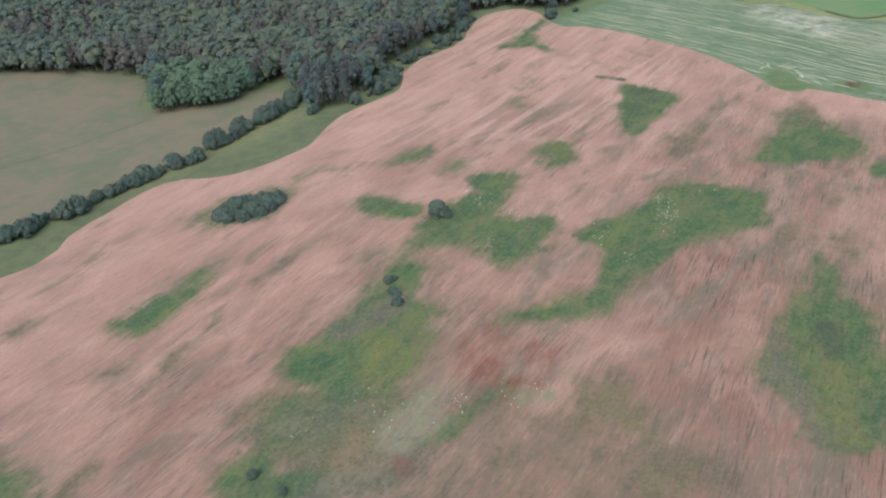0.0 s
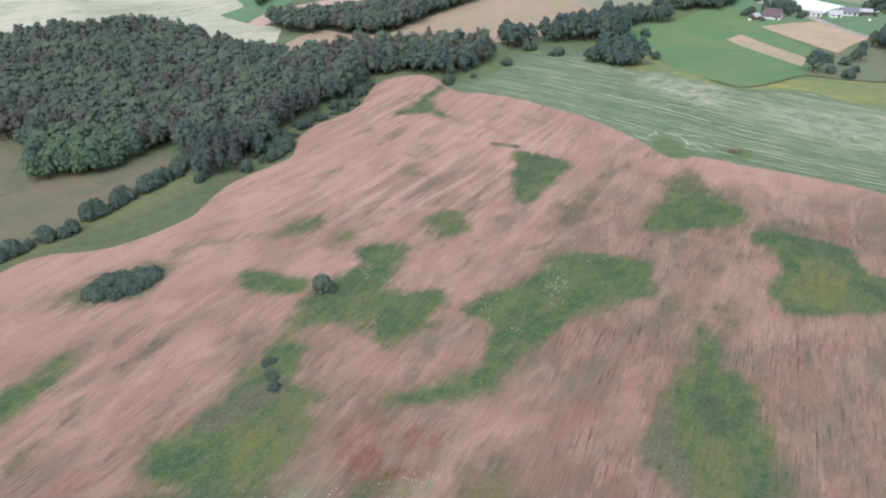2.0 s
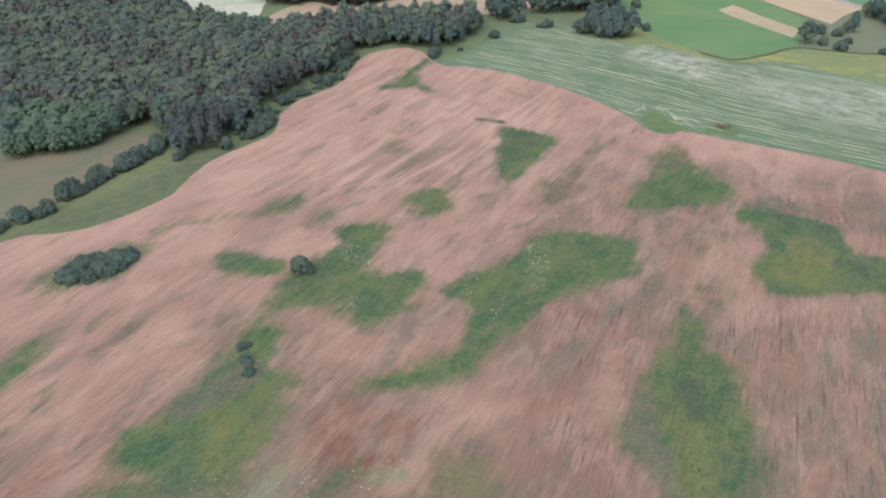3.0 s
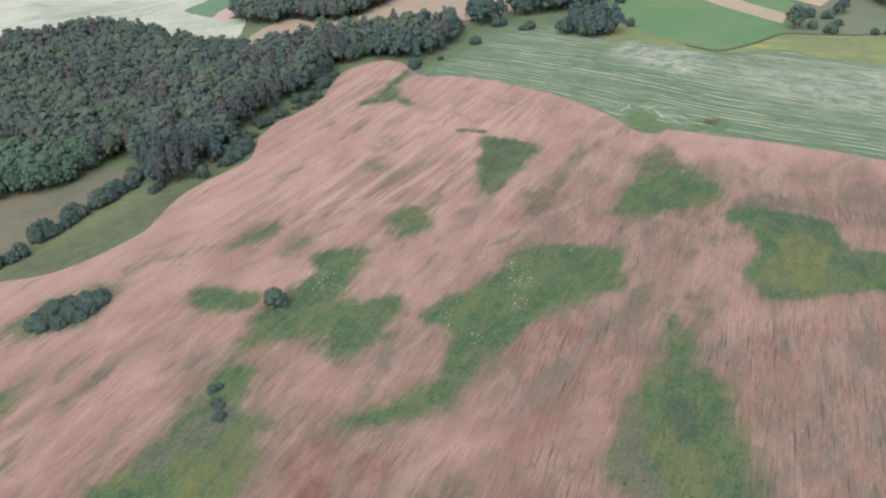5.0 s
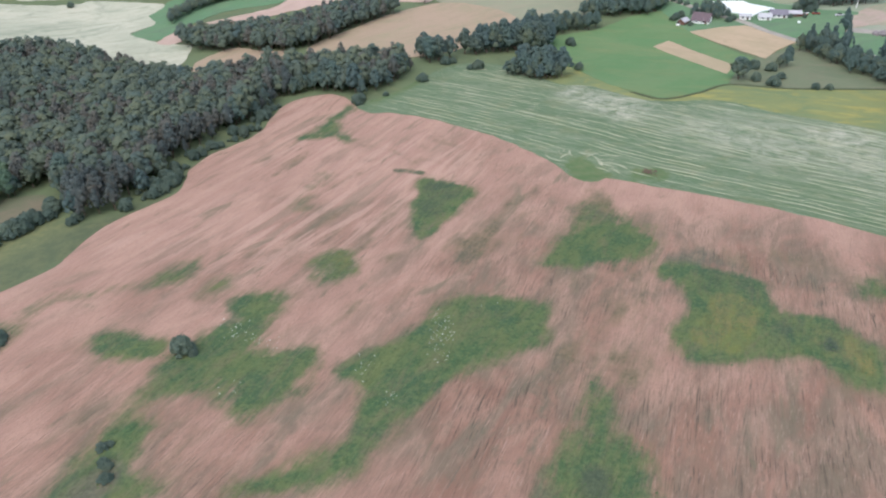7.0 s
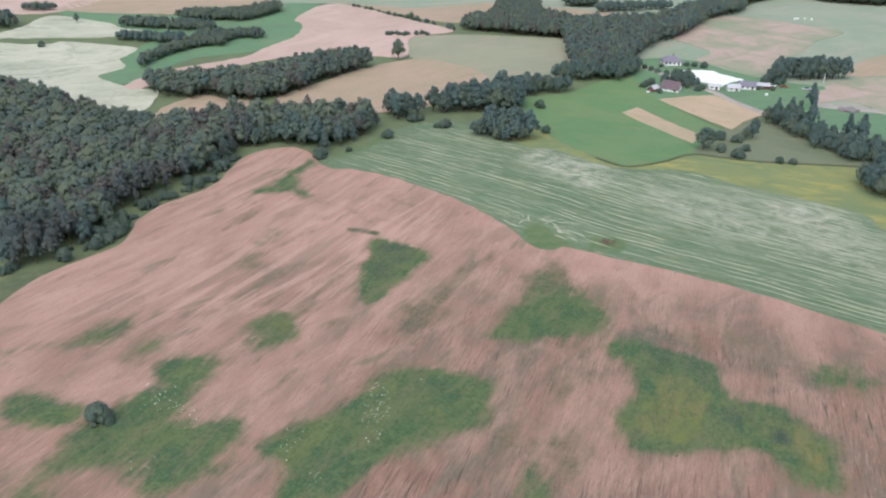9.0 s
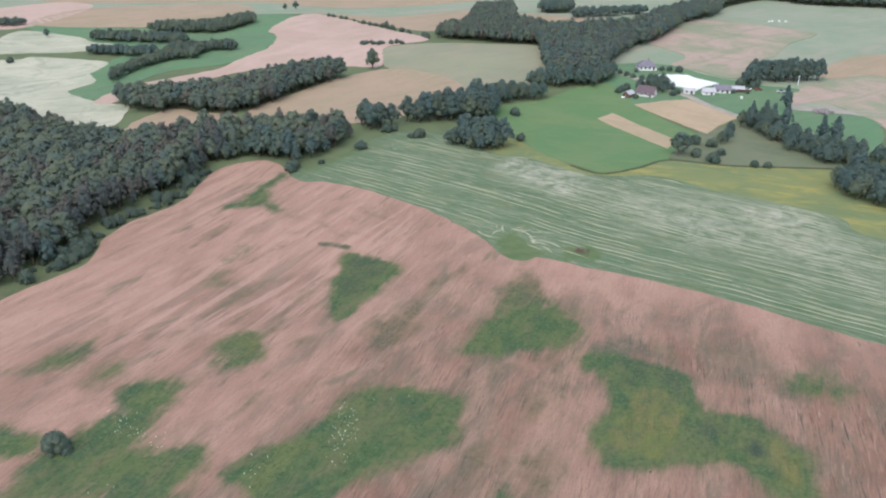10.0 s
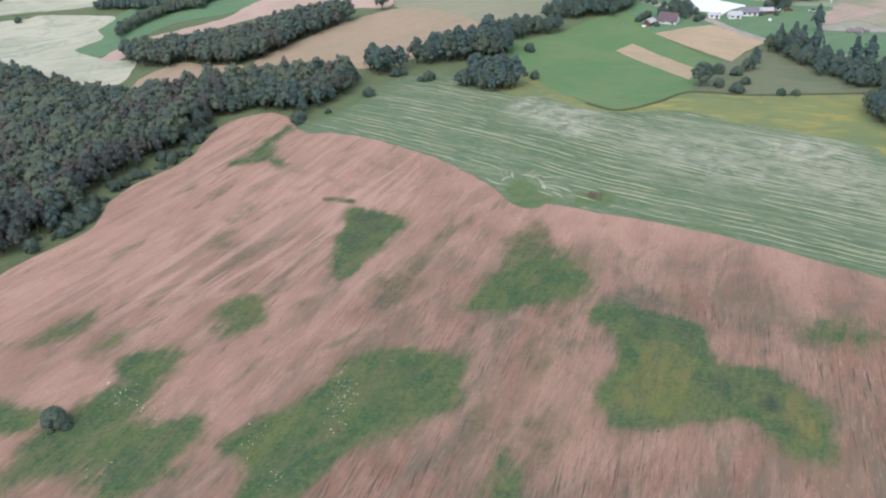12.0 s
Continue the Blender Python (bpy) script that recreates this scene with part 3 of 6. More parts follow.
# green and bare spots in the crop: what shows, how strongly, how soft the rim, the outline
SPOTS = [
    ("triangle", "weed", 1.0, 1.3, [(68, 266.5), (70.5, 266.5), (75.5, 262), (84, 254), (80.5, 247.5), (75.5, 239), (69.5, 232), (64.5, 227.5), (61.5, 225), (61.5, 235), (63.5, 245), (66, 254), (67, 261.5)]),
    ("hollow", "weed", 1.0, 2.2, [(93, 199.5), (97.5, 206), (104, 213), (110.5, 217), (116.5, 218.5), (121.5, 214), (124, 207.5), (124, 202.5), (120, 198), (114, 196), (108, 195.5), (101, 196.5)]),
    ("hollow_soft", "weed", 0.6, 4.0, [(93, 202), (99, 211), (108, 222), (116, 232), (121, 226), (126, 210), (120, 197), (108, 194)]),
    ("hollow_top", "olive", 0.95, 4.0, [(95.5, 202.5), (102, 213.5), (109.5, 224), (116.5, 234.5), (122, 239), (122, 227.5), (121, 217.5), (116, 215.5), (107.5, 213.5), (101, 206.5)]),
    ("ring", "weed", 1.0, 1.8, [(121.5, 190.5), (128, 190.5), (130, 185.5), (133, 182.5), (137, 178.5), (141, 175.5), (138.5, 170), (137.5, 165), (137.5, 161), (141.5, 159), (145, 156), (148, 152.5), (148, 148), (149.5, 144), (148.5, 140.5), (147, 136), (143, 130.5), (140.5, 132), (138, 135), (137, 139), (136, 142.5), (134, 145.5), (129, 147.5), (124.5, 148), (119.5, 146.5), (115, 149), (111, 151.5), (109, 154.5), (110, 158), (113, 162), (117.5, 166), (120, 171.5), (121, 178), (120, 183), (120, 188)]),
    ("ring_halo", "dun", 0.5, 4.0, [(123, 197), (131, 194), (142, 192), (139, 184), (131, 187), (123, 190)]),
    ("ring_shade", "dark", 0.45, 3.0, [(120, 174), (127, 185), (136, 180), (139, 172), (136, 165), (140, 157), (136, 150), (128, 150), (133, 156), (136, 164), (132, 175), (124, 174)]),
    ("ring_heart", "yellow", 1.0, 1.6, [(114, 158), (117.5, 162), (122, 166.5), (129, 173.5), (131.5, 171), (133.5, 167), (132, 162), (129, 157), (124.5, 153.5), (119, 149.5), (117.5, 152.5), (114, 154.5)]),
    ("ring_tail", "yellow", 0.75, 3.0, [(141, 153), (147, 152), (148, 142), (143, 136), (140, 143), (138, 147)]),
    ("tail_spot", "dark", 0.9, 1.5, [(140, 149), (143, 150), (142, 146), (139, 146)]),
    ("far_smear", "weed", 0.75, 3.5, [(162, 166.5), (166, 168), (170.5, 167), (174, 164), (171.5, 159.5), (166, 158.5), (162.5, 161)]),
    ("disc", "weed", 0.75, 2.2, [(31, 209.5), (31, 217), (34, 222), (38, 224), (42, 221), (43.5, 215.5), (42, 209), (37, 206.5), (33, 206)]),
    ("disc_heart", "yellow", 0.45, 4.0, [(31, 209.5), (31, 217), (34, 222), (38, 224), (42, 221), (43.5, 215.5), (42, 209), (37, 206.5), (33, 206)]),
    ("neck", "weed", 0.8, 2.2, [(50.5, 351.5), (45, 343.5), (41.5, 337), (38, 330), (34, 324), (28, 321.5), (34, 318.5), (40.5, 316.5), (46.5, 310.5), (50.5, 311.5), (45.5, 322), (44.5, 334.5), (48, 342.5), (54, 347)]),
    ("upper", "weed", 0.55, 3.5, [(26.5, 257), (27, 262.5), (30, 272.5), (35, 282), (37.5, 282), (37, 277), (33.5, 271.5), (30.5, 262), (29, 254.5)]),
    ("mark", "weed", 0.8, 3.0, [(-11, 217), (-8, 224), (-2, 228), (-3, 221), (-6, 216)]),
    ("small_mark", "weed", 0.6, 3.0, [(2, 209), (4, 214), (8, 216), (7, 211), (4, 207)]),
    ("trail", "weed", 0.5, 2.4, [(-46.5, 209.5), (-45, 214.5), (-40, 217), (-33.5, 219), (-23, 217.5), (-12.5, 218), (-9, 220), (-3, 223), (-5.5, 217.5), (-12.5, 215), (-26, 214.5), (-38, 214.5), (-44, 208.5)]),
    ("dark_mark", "dark", 0.75, 1.0, [(61, 279), (66, 277), (71, 272), (70, 270), (65, 274), (61, 276)]),
    ("flower_strip", "weed", 1.0, 2.2, [(35.5, 166.5), (38, 168.5), (44, 173.5), (51.5, 175.5), (57, 180.5), (63, 188.5), (68.5, 188.5), (76, 186.5), (81.5, 183.5), (86.5, 180), (83, 171.5), (78.5, 165), (71.5, 163.5), (63.5, 161), (55, 155.5), (48.5, 150.5), (42, 143.5), (37, 137), (32, 134.5), (26, 133.5), (19.5, 133.5), (13.5, 133.5), (12, 135), (14, 136.5), (20, 137.5), (26.5, 139), (32, 141), (35.5, 143.5), (38.5, 148.5), (39, 154.5), (38, 159.5)]),
    ("tree_patch", "weed", 0.95, 2.8, [(10, 202), (14.5, 205), (21, 204), (21.5, 200.5), (20, 192), (17.5, 184.5), (14.5, 180.5), (18.5, 177), (29, 175), (29, 171.5), (26, 166.5), (23, 161.5), (18, 157.5), (14, 155.5), (13, 159.5), (10.5, 165.5), (6.5, 168.5), (1.5, 168), (-3.5, 166.5), (-8, 161.5), (-9, 164), (-6.5, 171), (-5, 177.5), (-2, 180), (2.5, 183.5), (7, 189), (10.5, 193.5)]),
    ("bush_green", "weed", 1.0, 2.5, [(-34.5, 123), (-35, 126.5), (-33.5, 130.5), (-28.5, 132.5), (-26.5, 127.5), (-22, 124), (-25, 120.5), (-30.5, 120)]),
    ("tongue", "weed", 0.9, 2.0, [(-24, 192.5), (-23, 195.5), (-18, 195.5), (-11.5, 192), (-6, 186.5), (-5.5, 182.5), (-10, 181.5), (-16, 183.5), (-20.5, 186.5)]),
    ("bush_patch", "weed", 0.9, 2.6, [(-9, 164), (-5.5, 158.5), (-6, 151), (-7, 147), (-3.5, 142), (-1, 138), (-4.5, 136.5), (-4.5, 131), (-6, 126), (-8, 121), (-11, 116), (-15.5, 113), (-20, 115.5), (-25.5, 117.5), (-31.5, 120), (-35, 123), (-36, 126.5), (-34.5, 131), (-30, 133), (-25.5, 136), (-22.5, 141), (-19, 145.5), (-17, 151.5), (-13, 156.5)]),
    ("bush_dark", "dun", 0.8, 2.6, [(-25.5, 132.5), (-24.5, 137), (-20, 141), (-15, 146), (-10, 149.5), (-9, 142), (-13.5, 138), (-18, 136), (-22, 133)]),
    # dim ground by the thorn shrubs: their shade put into the field's colour
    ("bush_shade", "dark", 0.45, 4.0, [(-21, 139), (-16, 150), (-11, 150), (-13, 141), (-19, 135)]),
    ("bush_gold", "yellow", 0.6, 4.0, [(-20, 131), (-10, 139), (-4, 134), (-8, 122), (-15, 115), (-20, 118), (-18, 125)]),
    ("thin_crop", "olive", 0.5, 8.0, [(-32, 118), (-23, 113), (-11, 116), (0, 117), (9, 118), (20, 113), (34, 119), (38, 108), (43, 97), (48, 88), (46, 70), (-45, 72),
                                       (-41, 100), (-37, 110)]),
    ("thin_east", "olive", 0.35, 9.0, [(92, 150), (98, 162), (92, 172), (84, 166), (84, 152)]),
    ("near_green", "weed", 1.0, 2.5, [(-41.5, 92.5), (-41, 99.5), (-38.5, 101.5), (-35, 100.5), (-31.5, 97), (-25, 95.5), (-22, 92.5), (-23, 90.5), (-33, 91)]),
    ("bush_skirt", "weed", 0.55, 4.0, [(-34.5, 116.5), (-27.5, 118), (-18, 116.5), (-11.5, 122.5), (-7, 127), (-9, 115.5), (-14.5, 106.5), (-21.5, 102), (-30, 101.5), (-39, 102.5), (-41, 105), (-38, 111.5)]),
    ("skirt_olive", "olive", 0.95, 4.0, [(-34.5, 117), (-23, 117), (-11.5, 122.5), (-11, 111), (-15, 101), (-11, 99), (-4.5, 100), (-7, 92), (-16.5, 89.5), (-23, 94), (-31.5, 97.5), (-38.5, 102), (-41, 105), (-38, 111.5)]),
    ("olive_band", "olive", 0.68, 5.0, [(21.5, 114.5), (27.5, 117), (34.5, 117), (35.5, 106.5), (39, 100), (43, 93), (44, 83), (30, 84.5), (30.5, 94.5), (25.5, 99), (22.5, 106.5)]),
    ("band_gold", "yellow", 0.4, 5.0, [(26.5, 110.5), (33.5, 111.5), (36.5, 102), (39.5, 88.5), (35, 85), (31.5, 94), (27, 103)]),
    ("green_brown", "weed", 0.55, 6.0, [(-39, 99), (-36, 111), (-29, 117), (-22, 117), (-14, 117), (-13, 108), (-15, 100), (-22, 97), (-28, 101), (-35, 103)]),
    ("green_thread", "weed", 0.85, 2.0, [(-9.5, 99.5), (-5.5, 102), (-1.5, 104.5), (4.5, 109.5), (11, 116), (12, 113.5), (6.5, 109.5), (1, 104), (-3.5, 99.5)]),
    ("dun_centre", "dun", 0.45, 6.0, [(-36, 106), (-30, 114), (-20, 116), (-12, 122), (-8, 122), (-12, 114), (-16, 102), (-26, 100)]),
    ("brown_rim", "dun", 0.7, 5.0, [(-28, 90), (-23, 96), (-14, 99), (-10, 94), (-12, 88)]),
    ("near_smear", "olive", 0.8, 3.0, [(-44, 111), (-38, 120), (-31, 123), (-35, 118), (-41, 110)]),
    ("long_smear", "olive", 0.9, 3.0, [(-70, 116), (-65, 123), (-61, 136), (-58, 140), (-53, 146), (-54, 141), (-59, 134), (-63, 126), (-67, 119)]),
    ("soft_smear", "olive", 0.6, 4.0, [(-78, 129), (-74, 132), (-70, 132), (-71, 127), (-76, 126)]),
    ("far_line", "olive", 0.8, 3.0, [(-49, 159), (-41, 167), (-36, 171), (-41, 164), (-47, 157)]),
    ("slot_drift", "olive", 0.85, 6.0, [(70, 215), (80, 224), (89, 234), (93, 238), (80, 213), (72, 207)]),
    ("pair_drift", "olive", 0.5, 7.0, [(79, 149), (82, 159), (90, 167), (95, 166), (94, 160), (88, 146)]),
    ("rim_drift", "olive", 0.5, 4.0, [(132, 191), (143, 193), (143, 180), (139, 178), (136, 186)]),
    ("triangle_heart", "dark", 0.6, 2.5, [(72, 266), (82, 255), (76, 246), (68, 236), (64, 240), (68, 258)]),
    ("pale_circle", "pale", 0.85, 4.0, [(-13, 101.5), (-12, 107), (-8.5, 111), (-4.5, 115.5), (0, 115.5), (0.5, 112.5), (-3, 106), (-7, 101.5), (-10, 99)]),
    ("pale_bar", "pale", 1.0, 2.0, [(11.5, 112), (15, 112.5), (20, 111), (19, 108), (12.5, 108.5)]),
    ("pale_green", "weed", 0.6, 2.0, [(-9, 99), (-5, 104), (-1, 106), (-2, 102), (-6, 99)]),
    ("dock", "red", 0.8, 5.0, [(4, 118), (5, 121.5), (7.5, 124.5), (10.5, 126), (10.5, 120), (8.5, 116.5), (5.5, 115.5)]),
    ("dock_bar", "red", 0.85, 3.0, [(6.5, 113.5), (10, 116), (13.5, 117), (17, 115), (17, 113), (12, 114)]),
    ("dock_drift", "red", 0.5, 10.0, [(0, 130), (14, 132), (22, 122), (10, 112), (0, 118)]),
    ("dock_near", "red", 1.0, 2.0, [(-10, 97), (-7.5, 96), (-8, 94), (-10, 94)]),
    ("slant", "weed", 0.92, 2.6, [(-80, 148), (-77.5, 149.5), (-72, 152.5), (-68.5, 157.5), (-65.5, 162.5), (-63.5, 166.5), (-61, 167.5), (-61, 160.5), (-63, 154), (-65.5, 149.5), (-68.5, 146), (-73, 143.5), (-76.5, 143.5)]),
    ("west_smear", "olive", 0.7, 4.0, [(-107, 146), (-102, 151), (-97, 151), (-100, 146), (-106, 142)]),
    ("brown_smear", "olive", 0.9, 2.5, [(-73, 94), (-71, 101), (-69, 104), (-67, 103), (-68, 97), (-68, 92)]),
    ("corner", "weed", 0.8, 3.0, [(-96, 107), (-87, 104), (-81, 100), (-75, 94), (-80, 86), (-96, 88)]),
    ("long_patch", "weed", 0.85, 2.6, [(87.5, 150.5), (87.5, 143.5), (86, 135), (88, 130.5), (89, 124.5), (87.5, 117.5), (85.5, 110), (82, 103), (77.5, 96.5), (74.5, 91.5), (64.5, 92.5), (64.5, 98), (64.5, 103.5), (62.5, 106.5), (62, 111.5), (64, 117.5), (67.5, 122), (71.5, 127), (77.5, 132), (81.5, 135.5), (84, 144)]),
    ("long_rim", "dun", 0.6, 3.0, [(70, 126), (68, 117), (67, 106), (66, 92), (62, 92), (62, 106), (63, 117)]),
    ("long_core", "yellow", 0.55, 3.0, [(75.5, 126.5), (75.5, 119.5), (74.5, 114.5), (79.5, 113), (79.5, 107.5), (73.5, 99.5), (72.5, 92), (65.5, 92.5), (68, 103), (69, 112)]),
    ("long_heart", "dark", 0.8, 2.0, [(78, 124.5), (81.5, 125.5), (79.5, 119), (77.5, 113), (74.5, 114.5), (75.5, 119.5)]),
    ("stem_smear", "olive", 0.6, 4.0, [(82, 162), (89, 165), (86, 151), (80, 149)]),
    ("stem_drift", "olive", 0.55, 5.0, [(93, 158), (106, 159), (97, 143), (91, 146)]),
    ("bush_ring", "weed", 0.7, 3.0, [(-70, 189), (-57, 188), (-47, 194), (-44, 206), (-47, 207), (-56, 206), (-66, 205)]),
    ("cove_east", "olive", 0.6, 5.0, [(128, 150), (134, 147), (132, 143), (125, 145)]),
    ("drift_a", "olive", 0.5, 8.0, [(84, 226), (90, 238), (94, 246), (97, 242), (92, 228), (87, 219)]),
    ("drift_b", "olive", 0.45, 6.0, [(20, 228), (30, 243), (36, 252), (38, 248), (30, 236), (23, 224)]),
    ("drift_c", "olive", 0.6, 6.0, [(95, 169), (106, 179), (115, 182), (110, 171), (100, 165)]),
    ("drift_d", "olive", 0.45, 6.0, [(150, 190), (160, 186), (165, 178), (154, 180)]),
]
# long weedy streaks along the rows: both ends and the width
STREAKS = [(-24, 158, -15, 168, 2.2), (-6, 148, 3, 159, 2.2), (0, 146, 5, 152, 2.2), (27, 222, 41, 238, 3), (31, 239, 44, 252, 2.6), (2, 207, 6, 212, 2.2), (13, 227, 16, 230, 2.2), (47, 232, 59, 251, 2.2), (44, 223, 48, 228, 2.2), (35, 186, 42, 194, 2.2), (50, 214, 54, 216, 2.2), (33, 252, 37, 256, 2.2), (19, 285, 30, 301, 2.2), (39, 269, 49, 281, 2.2), (49, 289, 58, 291, 4), (52, 305, 60, 299, 4), (68, 307, 76, 293, 3.4), (79, 302, 87, 289, 3.4), (61, 298, 69, 281, 3), (69, 287, 81, 276, 3), (78, 233, 90, 247, 6), (71, 222, 82, 229, 5), (83, 211, 95, 223, 5), (98, 240, 106, 249, 4), (25, 314, 34, 324, 2.2), (36, 334, 40, 342, 2.2), (94, 188, 110, 193, 6), (97, 177, 108, 184, 6), (49, 190, 54, 196, 2.2), (64, 206, 73, 215, 5), (109, 183, 114, 187, 2.2), (149, 184, 158, 179, 5), (161, 179, 160, 172, 5), (20, 289, 30, 304, 2.4), (52, 239, 59, 245, 2), (13, 227, 17, 231, 2), (5, 251, 11, 257, 3), (12, 300, 18, 306, 2)]
for x0, y0, x1, y1, wide in STREAKS:
    run = math.hypot(x1 - x0, y1 - y0)
    sx, sy = -(y1 - y0) / run * wide / 2, (x1 - x0) / run * wide / 2
    mx, my = (x0 + x1) / 2, (y0 + y1) / 2
    x0, y0, x1, y1 = x0 - 0.2 * (x1 - x0), y0 - 0.2 * (y1 - y0), x1 + 0.2 * (x1 - x0), y1 + 0.2 * (y1 - y0)
    SPOTS.append(("streak", "streak", 0.42 if wide > 2.8 else 0.62, 1.6 + 0.5 * wide, [(x0, y0), (mx - sx, my - sy), (x1, y1), (mx + sx, my + sy)]))
me = grain_field.data
co = np.empty(len(me.vertices) * 3, np.float32)
me.vertices.foreach_get("co", co)
vx, vy = co.reshape(-1, 3)[:, 0].astype(float), co.reshape(-1, 3)[:, 1].astype(float)
wx, wy = vx + 0.9 * wobble(vx, vy, 5, 1.0), vy + 0.9 * wobble(vx, vy, 5, 4.0)
cover = {k: np.zeros(len(vx)) for k in ("pale", "red", "olive", "weed", "dun", "yellow", "dark")}
for spot, kind, force, rim, outline in SPOTS:
    d = depth(wx, wy, rounded(outline, 3.0))
    kind = "olive" if kind == "streak" else kind
    rim = 1.6 * rim if kind == "weed" else rim
    d = d + 0.28 * rim * wobble(vx, vy, 3.0 + rim, 7.0)
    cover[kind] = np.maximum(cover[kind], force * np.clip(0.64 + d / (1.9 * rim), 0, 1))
    if kind == "weed":
        cover["olive"] = np.maximum(cover["olive"], 0.75 * force * np.clip(0.7 + d / (2.0 * rim + 6.0), 0, 1))
cover["thin"] = np.clip(0.38 + 0.0028 * (vx - 20) - 0.0046 * (vy - 190) + 0.25 * wobble(vx, vy, 30, 2.0), 0, 1)
lush = np.clip(1 + (0.66 * (vx - 122) + 0.75 * (vy - 246)) / 36, 0, 1) * np.clip((vx - 95) / 30, 0, 1)      # the crop stands well along the meadow
cover["thin"] = np.clip(cover["thin"] - 0.75 * lush, 0, 1)
cover["east"] = np.clip(0.5 + (vx - 0.15 * (vy - 130) - 38) / 24, 0, 1)
cover["ridge"] = np.clip((vy - 195) / 40, 0, 1) * np.clip((105 - vx) / 20, 0, 1) * np.clip(0.75 + 0.5 * wobble(vx, vy, 26, 5.0), 0, 1)
for k, v in cover.items():
    me.attributes.new(k, "FLOAT", "POINT").data.foreach_set("value", v.astype(np.float32))

# worn wheel tracks along the rows
TRACK = plain("flattened_crop", (0.13, 0.105, 0.078), (0.18, 0.14, 0.105), 0.95, 1.5)
for k, (tx, ty, long) in enumerate([(119, 141, 30), (95, 119, 22), (66, 147, 26), (0, 132, 24), (88, 262, 40), (57, 236, 34), (104, 236, 30), (43, 160, 18), 
                                    (160, 150, 30), (30, 104, 22), (52, 112, 24), (112, 130, 26)]):
    u = np.arange(0, long, 1.2)
    line = np.column_stack([tx - math.cos(radians(ROW_TURN)) * u, ty - math.sin(radians(ROW_TURN)) * u])
    line += 0.25 * wobble(line[:, 0], line[:, 1], 3.0, k)[:, None]
    w = 0.15 * np.clip(0.4 + 0.9 * wobble(line[:, 0], line[:, 1], 2.5, 2.0 * k), 0.1, 1.2)
    side = np.array([-math.sin(radians(ROW_TURN)), math.cos(radians(ROW_TURN))])
    rows = [line - side * w[:, None], line, line + side * w[:, None]]
    n = len(u)
    verts = np.vstack([np.column_stack([r, land(r[:, 0], r[:, 1]) + z]) for r, z in zip(rows, (0.56, 0.60, 0.56))])
    faces = np.array([(a * n + i, a * n + i + 1, (a + 1) * n + i + 1, (a + 1) * n + i) for a in range(2) for i in range(n - 1)])
    child("wheel_track", mesh_from("wheel_track", verts, faces, TRACK), grain_field, "dark flattened wheel track")

# ---- the mown meadow and the other fields ----
MEADOW = rounded([(54, 351)] + [(x + 0.4, y + 0.4) for x, y in NORTH_EDGE] + [(380, 110), (300, 205), (246, 240), (245, 257),
                  (232, 273), (213, 290), (199, 309), (178, 313), (168, 322), (157, 345), (145, 353), (134, 384), (117, 397), (99, 391), (86, 378), (69, 361), (58, 356)], 3.0)
PALE_HAY = [(0.95, 12, [(142, 344), (157, 346), (163, 325), (171, 314), (168, 299), (154, 291), (148, 307), (141, 321)]),
            (0.65, 24, [(168, 299), (192, 291), (212, 278), (232, 266), (236, 253), (232, 245), (240, 236), (219, 209), (198, 234), (176, 244), (169, 265)]),
            (0.95, 9, [(211, 275), (232, 266), (235, 252), (229, 244), (211, 253)]), (0.9, 5, [(191, 270), (184, 267), (178, 259), (175, 251), (178, 248), (182, 258), (191, 266)]),
            (0.4, 24, [(200, 225), (250, 215), (290, 150), (230, 170)])]
hay_meadow = sheet("hay_meadow", MEADOW, 0.16, 2.5, HAY, "mown green hay meadow striped with pale drying swaths", "meadow")
hm = hay_meadow.data
hc = np.empty(len(hm.vertices) * 3, np.float32)
hm.vertices.foreach_get("co", hc)
hx, hy = hc.reshape(-1, 3)[:, 0].astype(float), hc.reshape(-1, 3)[:, 1].astype(float)
pale = np.zeros(len(hx))
for force, rim, outline in PALE_HAY:
    d = depth(hx + 3 * wobble(hx, hy, 14, 1.0), hy + 3 * wobble(hx, hy, 14, 4.0), rounded(outline, 4.0))
    pale = np.maximum(pale, force * np.clip(0.5 + d / rim, 0, 1))
UNCUT = [(0.75, 5, [(117, 258), (121, 268), (126, 270), (128, 264), (130, 255), (132, 247), (123, 245), (116, 249)]), (0.7, 5, [(134, 247), (140, 254), (147, 252), (150, 246), (146, 240), (136, 243)]),
         (0.55, 5, [(110, 285), (116, 262), (116, 252), (124, 247), (134, 246), (160, 221), (192, 187), (191, 184), (158, 217), (132, 242), (114, 250), (108, 284)]),
         (0.7, 8, [(56, 354), (64, 350), (74, 358), (90, 376), (84, 380), (70, 366)])]
uncut = np.zeros(len(hx))
for force, rim, outline in UNCUT:
    d = depth(hx + 1.0 * wobble(hx, hy, 6, 1.0), hy + 1.0 * wobble(hx, hy, 6, 4.0), rounded(outline, 3.0))
    uncut = np.maximum(uncut, force * np.clip(0.5 + d / rim, 0, 1))
hm.attributes.new("uncut", "FLOAT", "POINT").data.foreach_set("value", uncut.astype(np.float32))
hm.attributes.new("pale", "FLOAT", "POINT").data.foreach_set("value", pale.astype(np.float32))

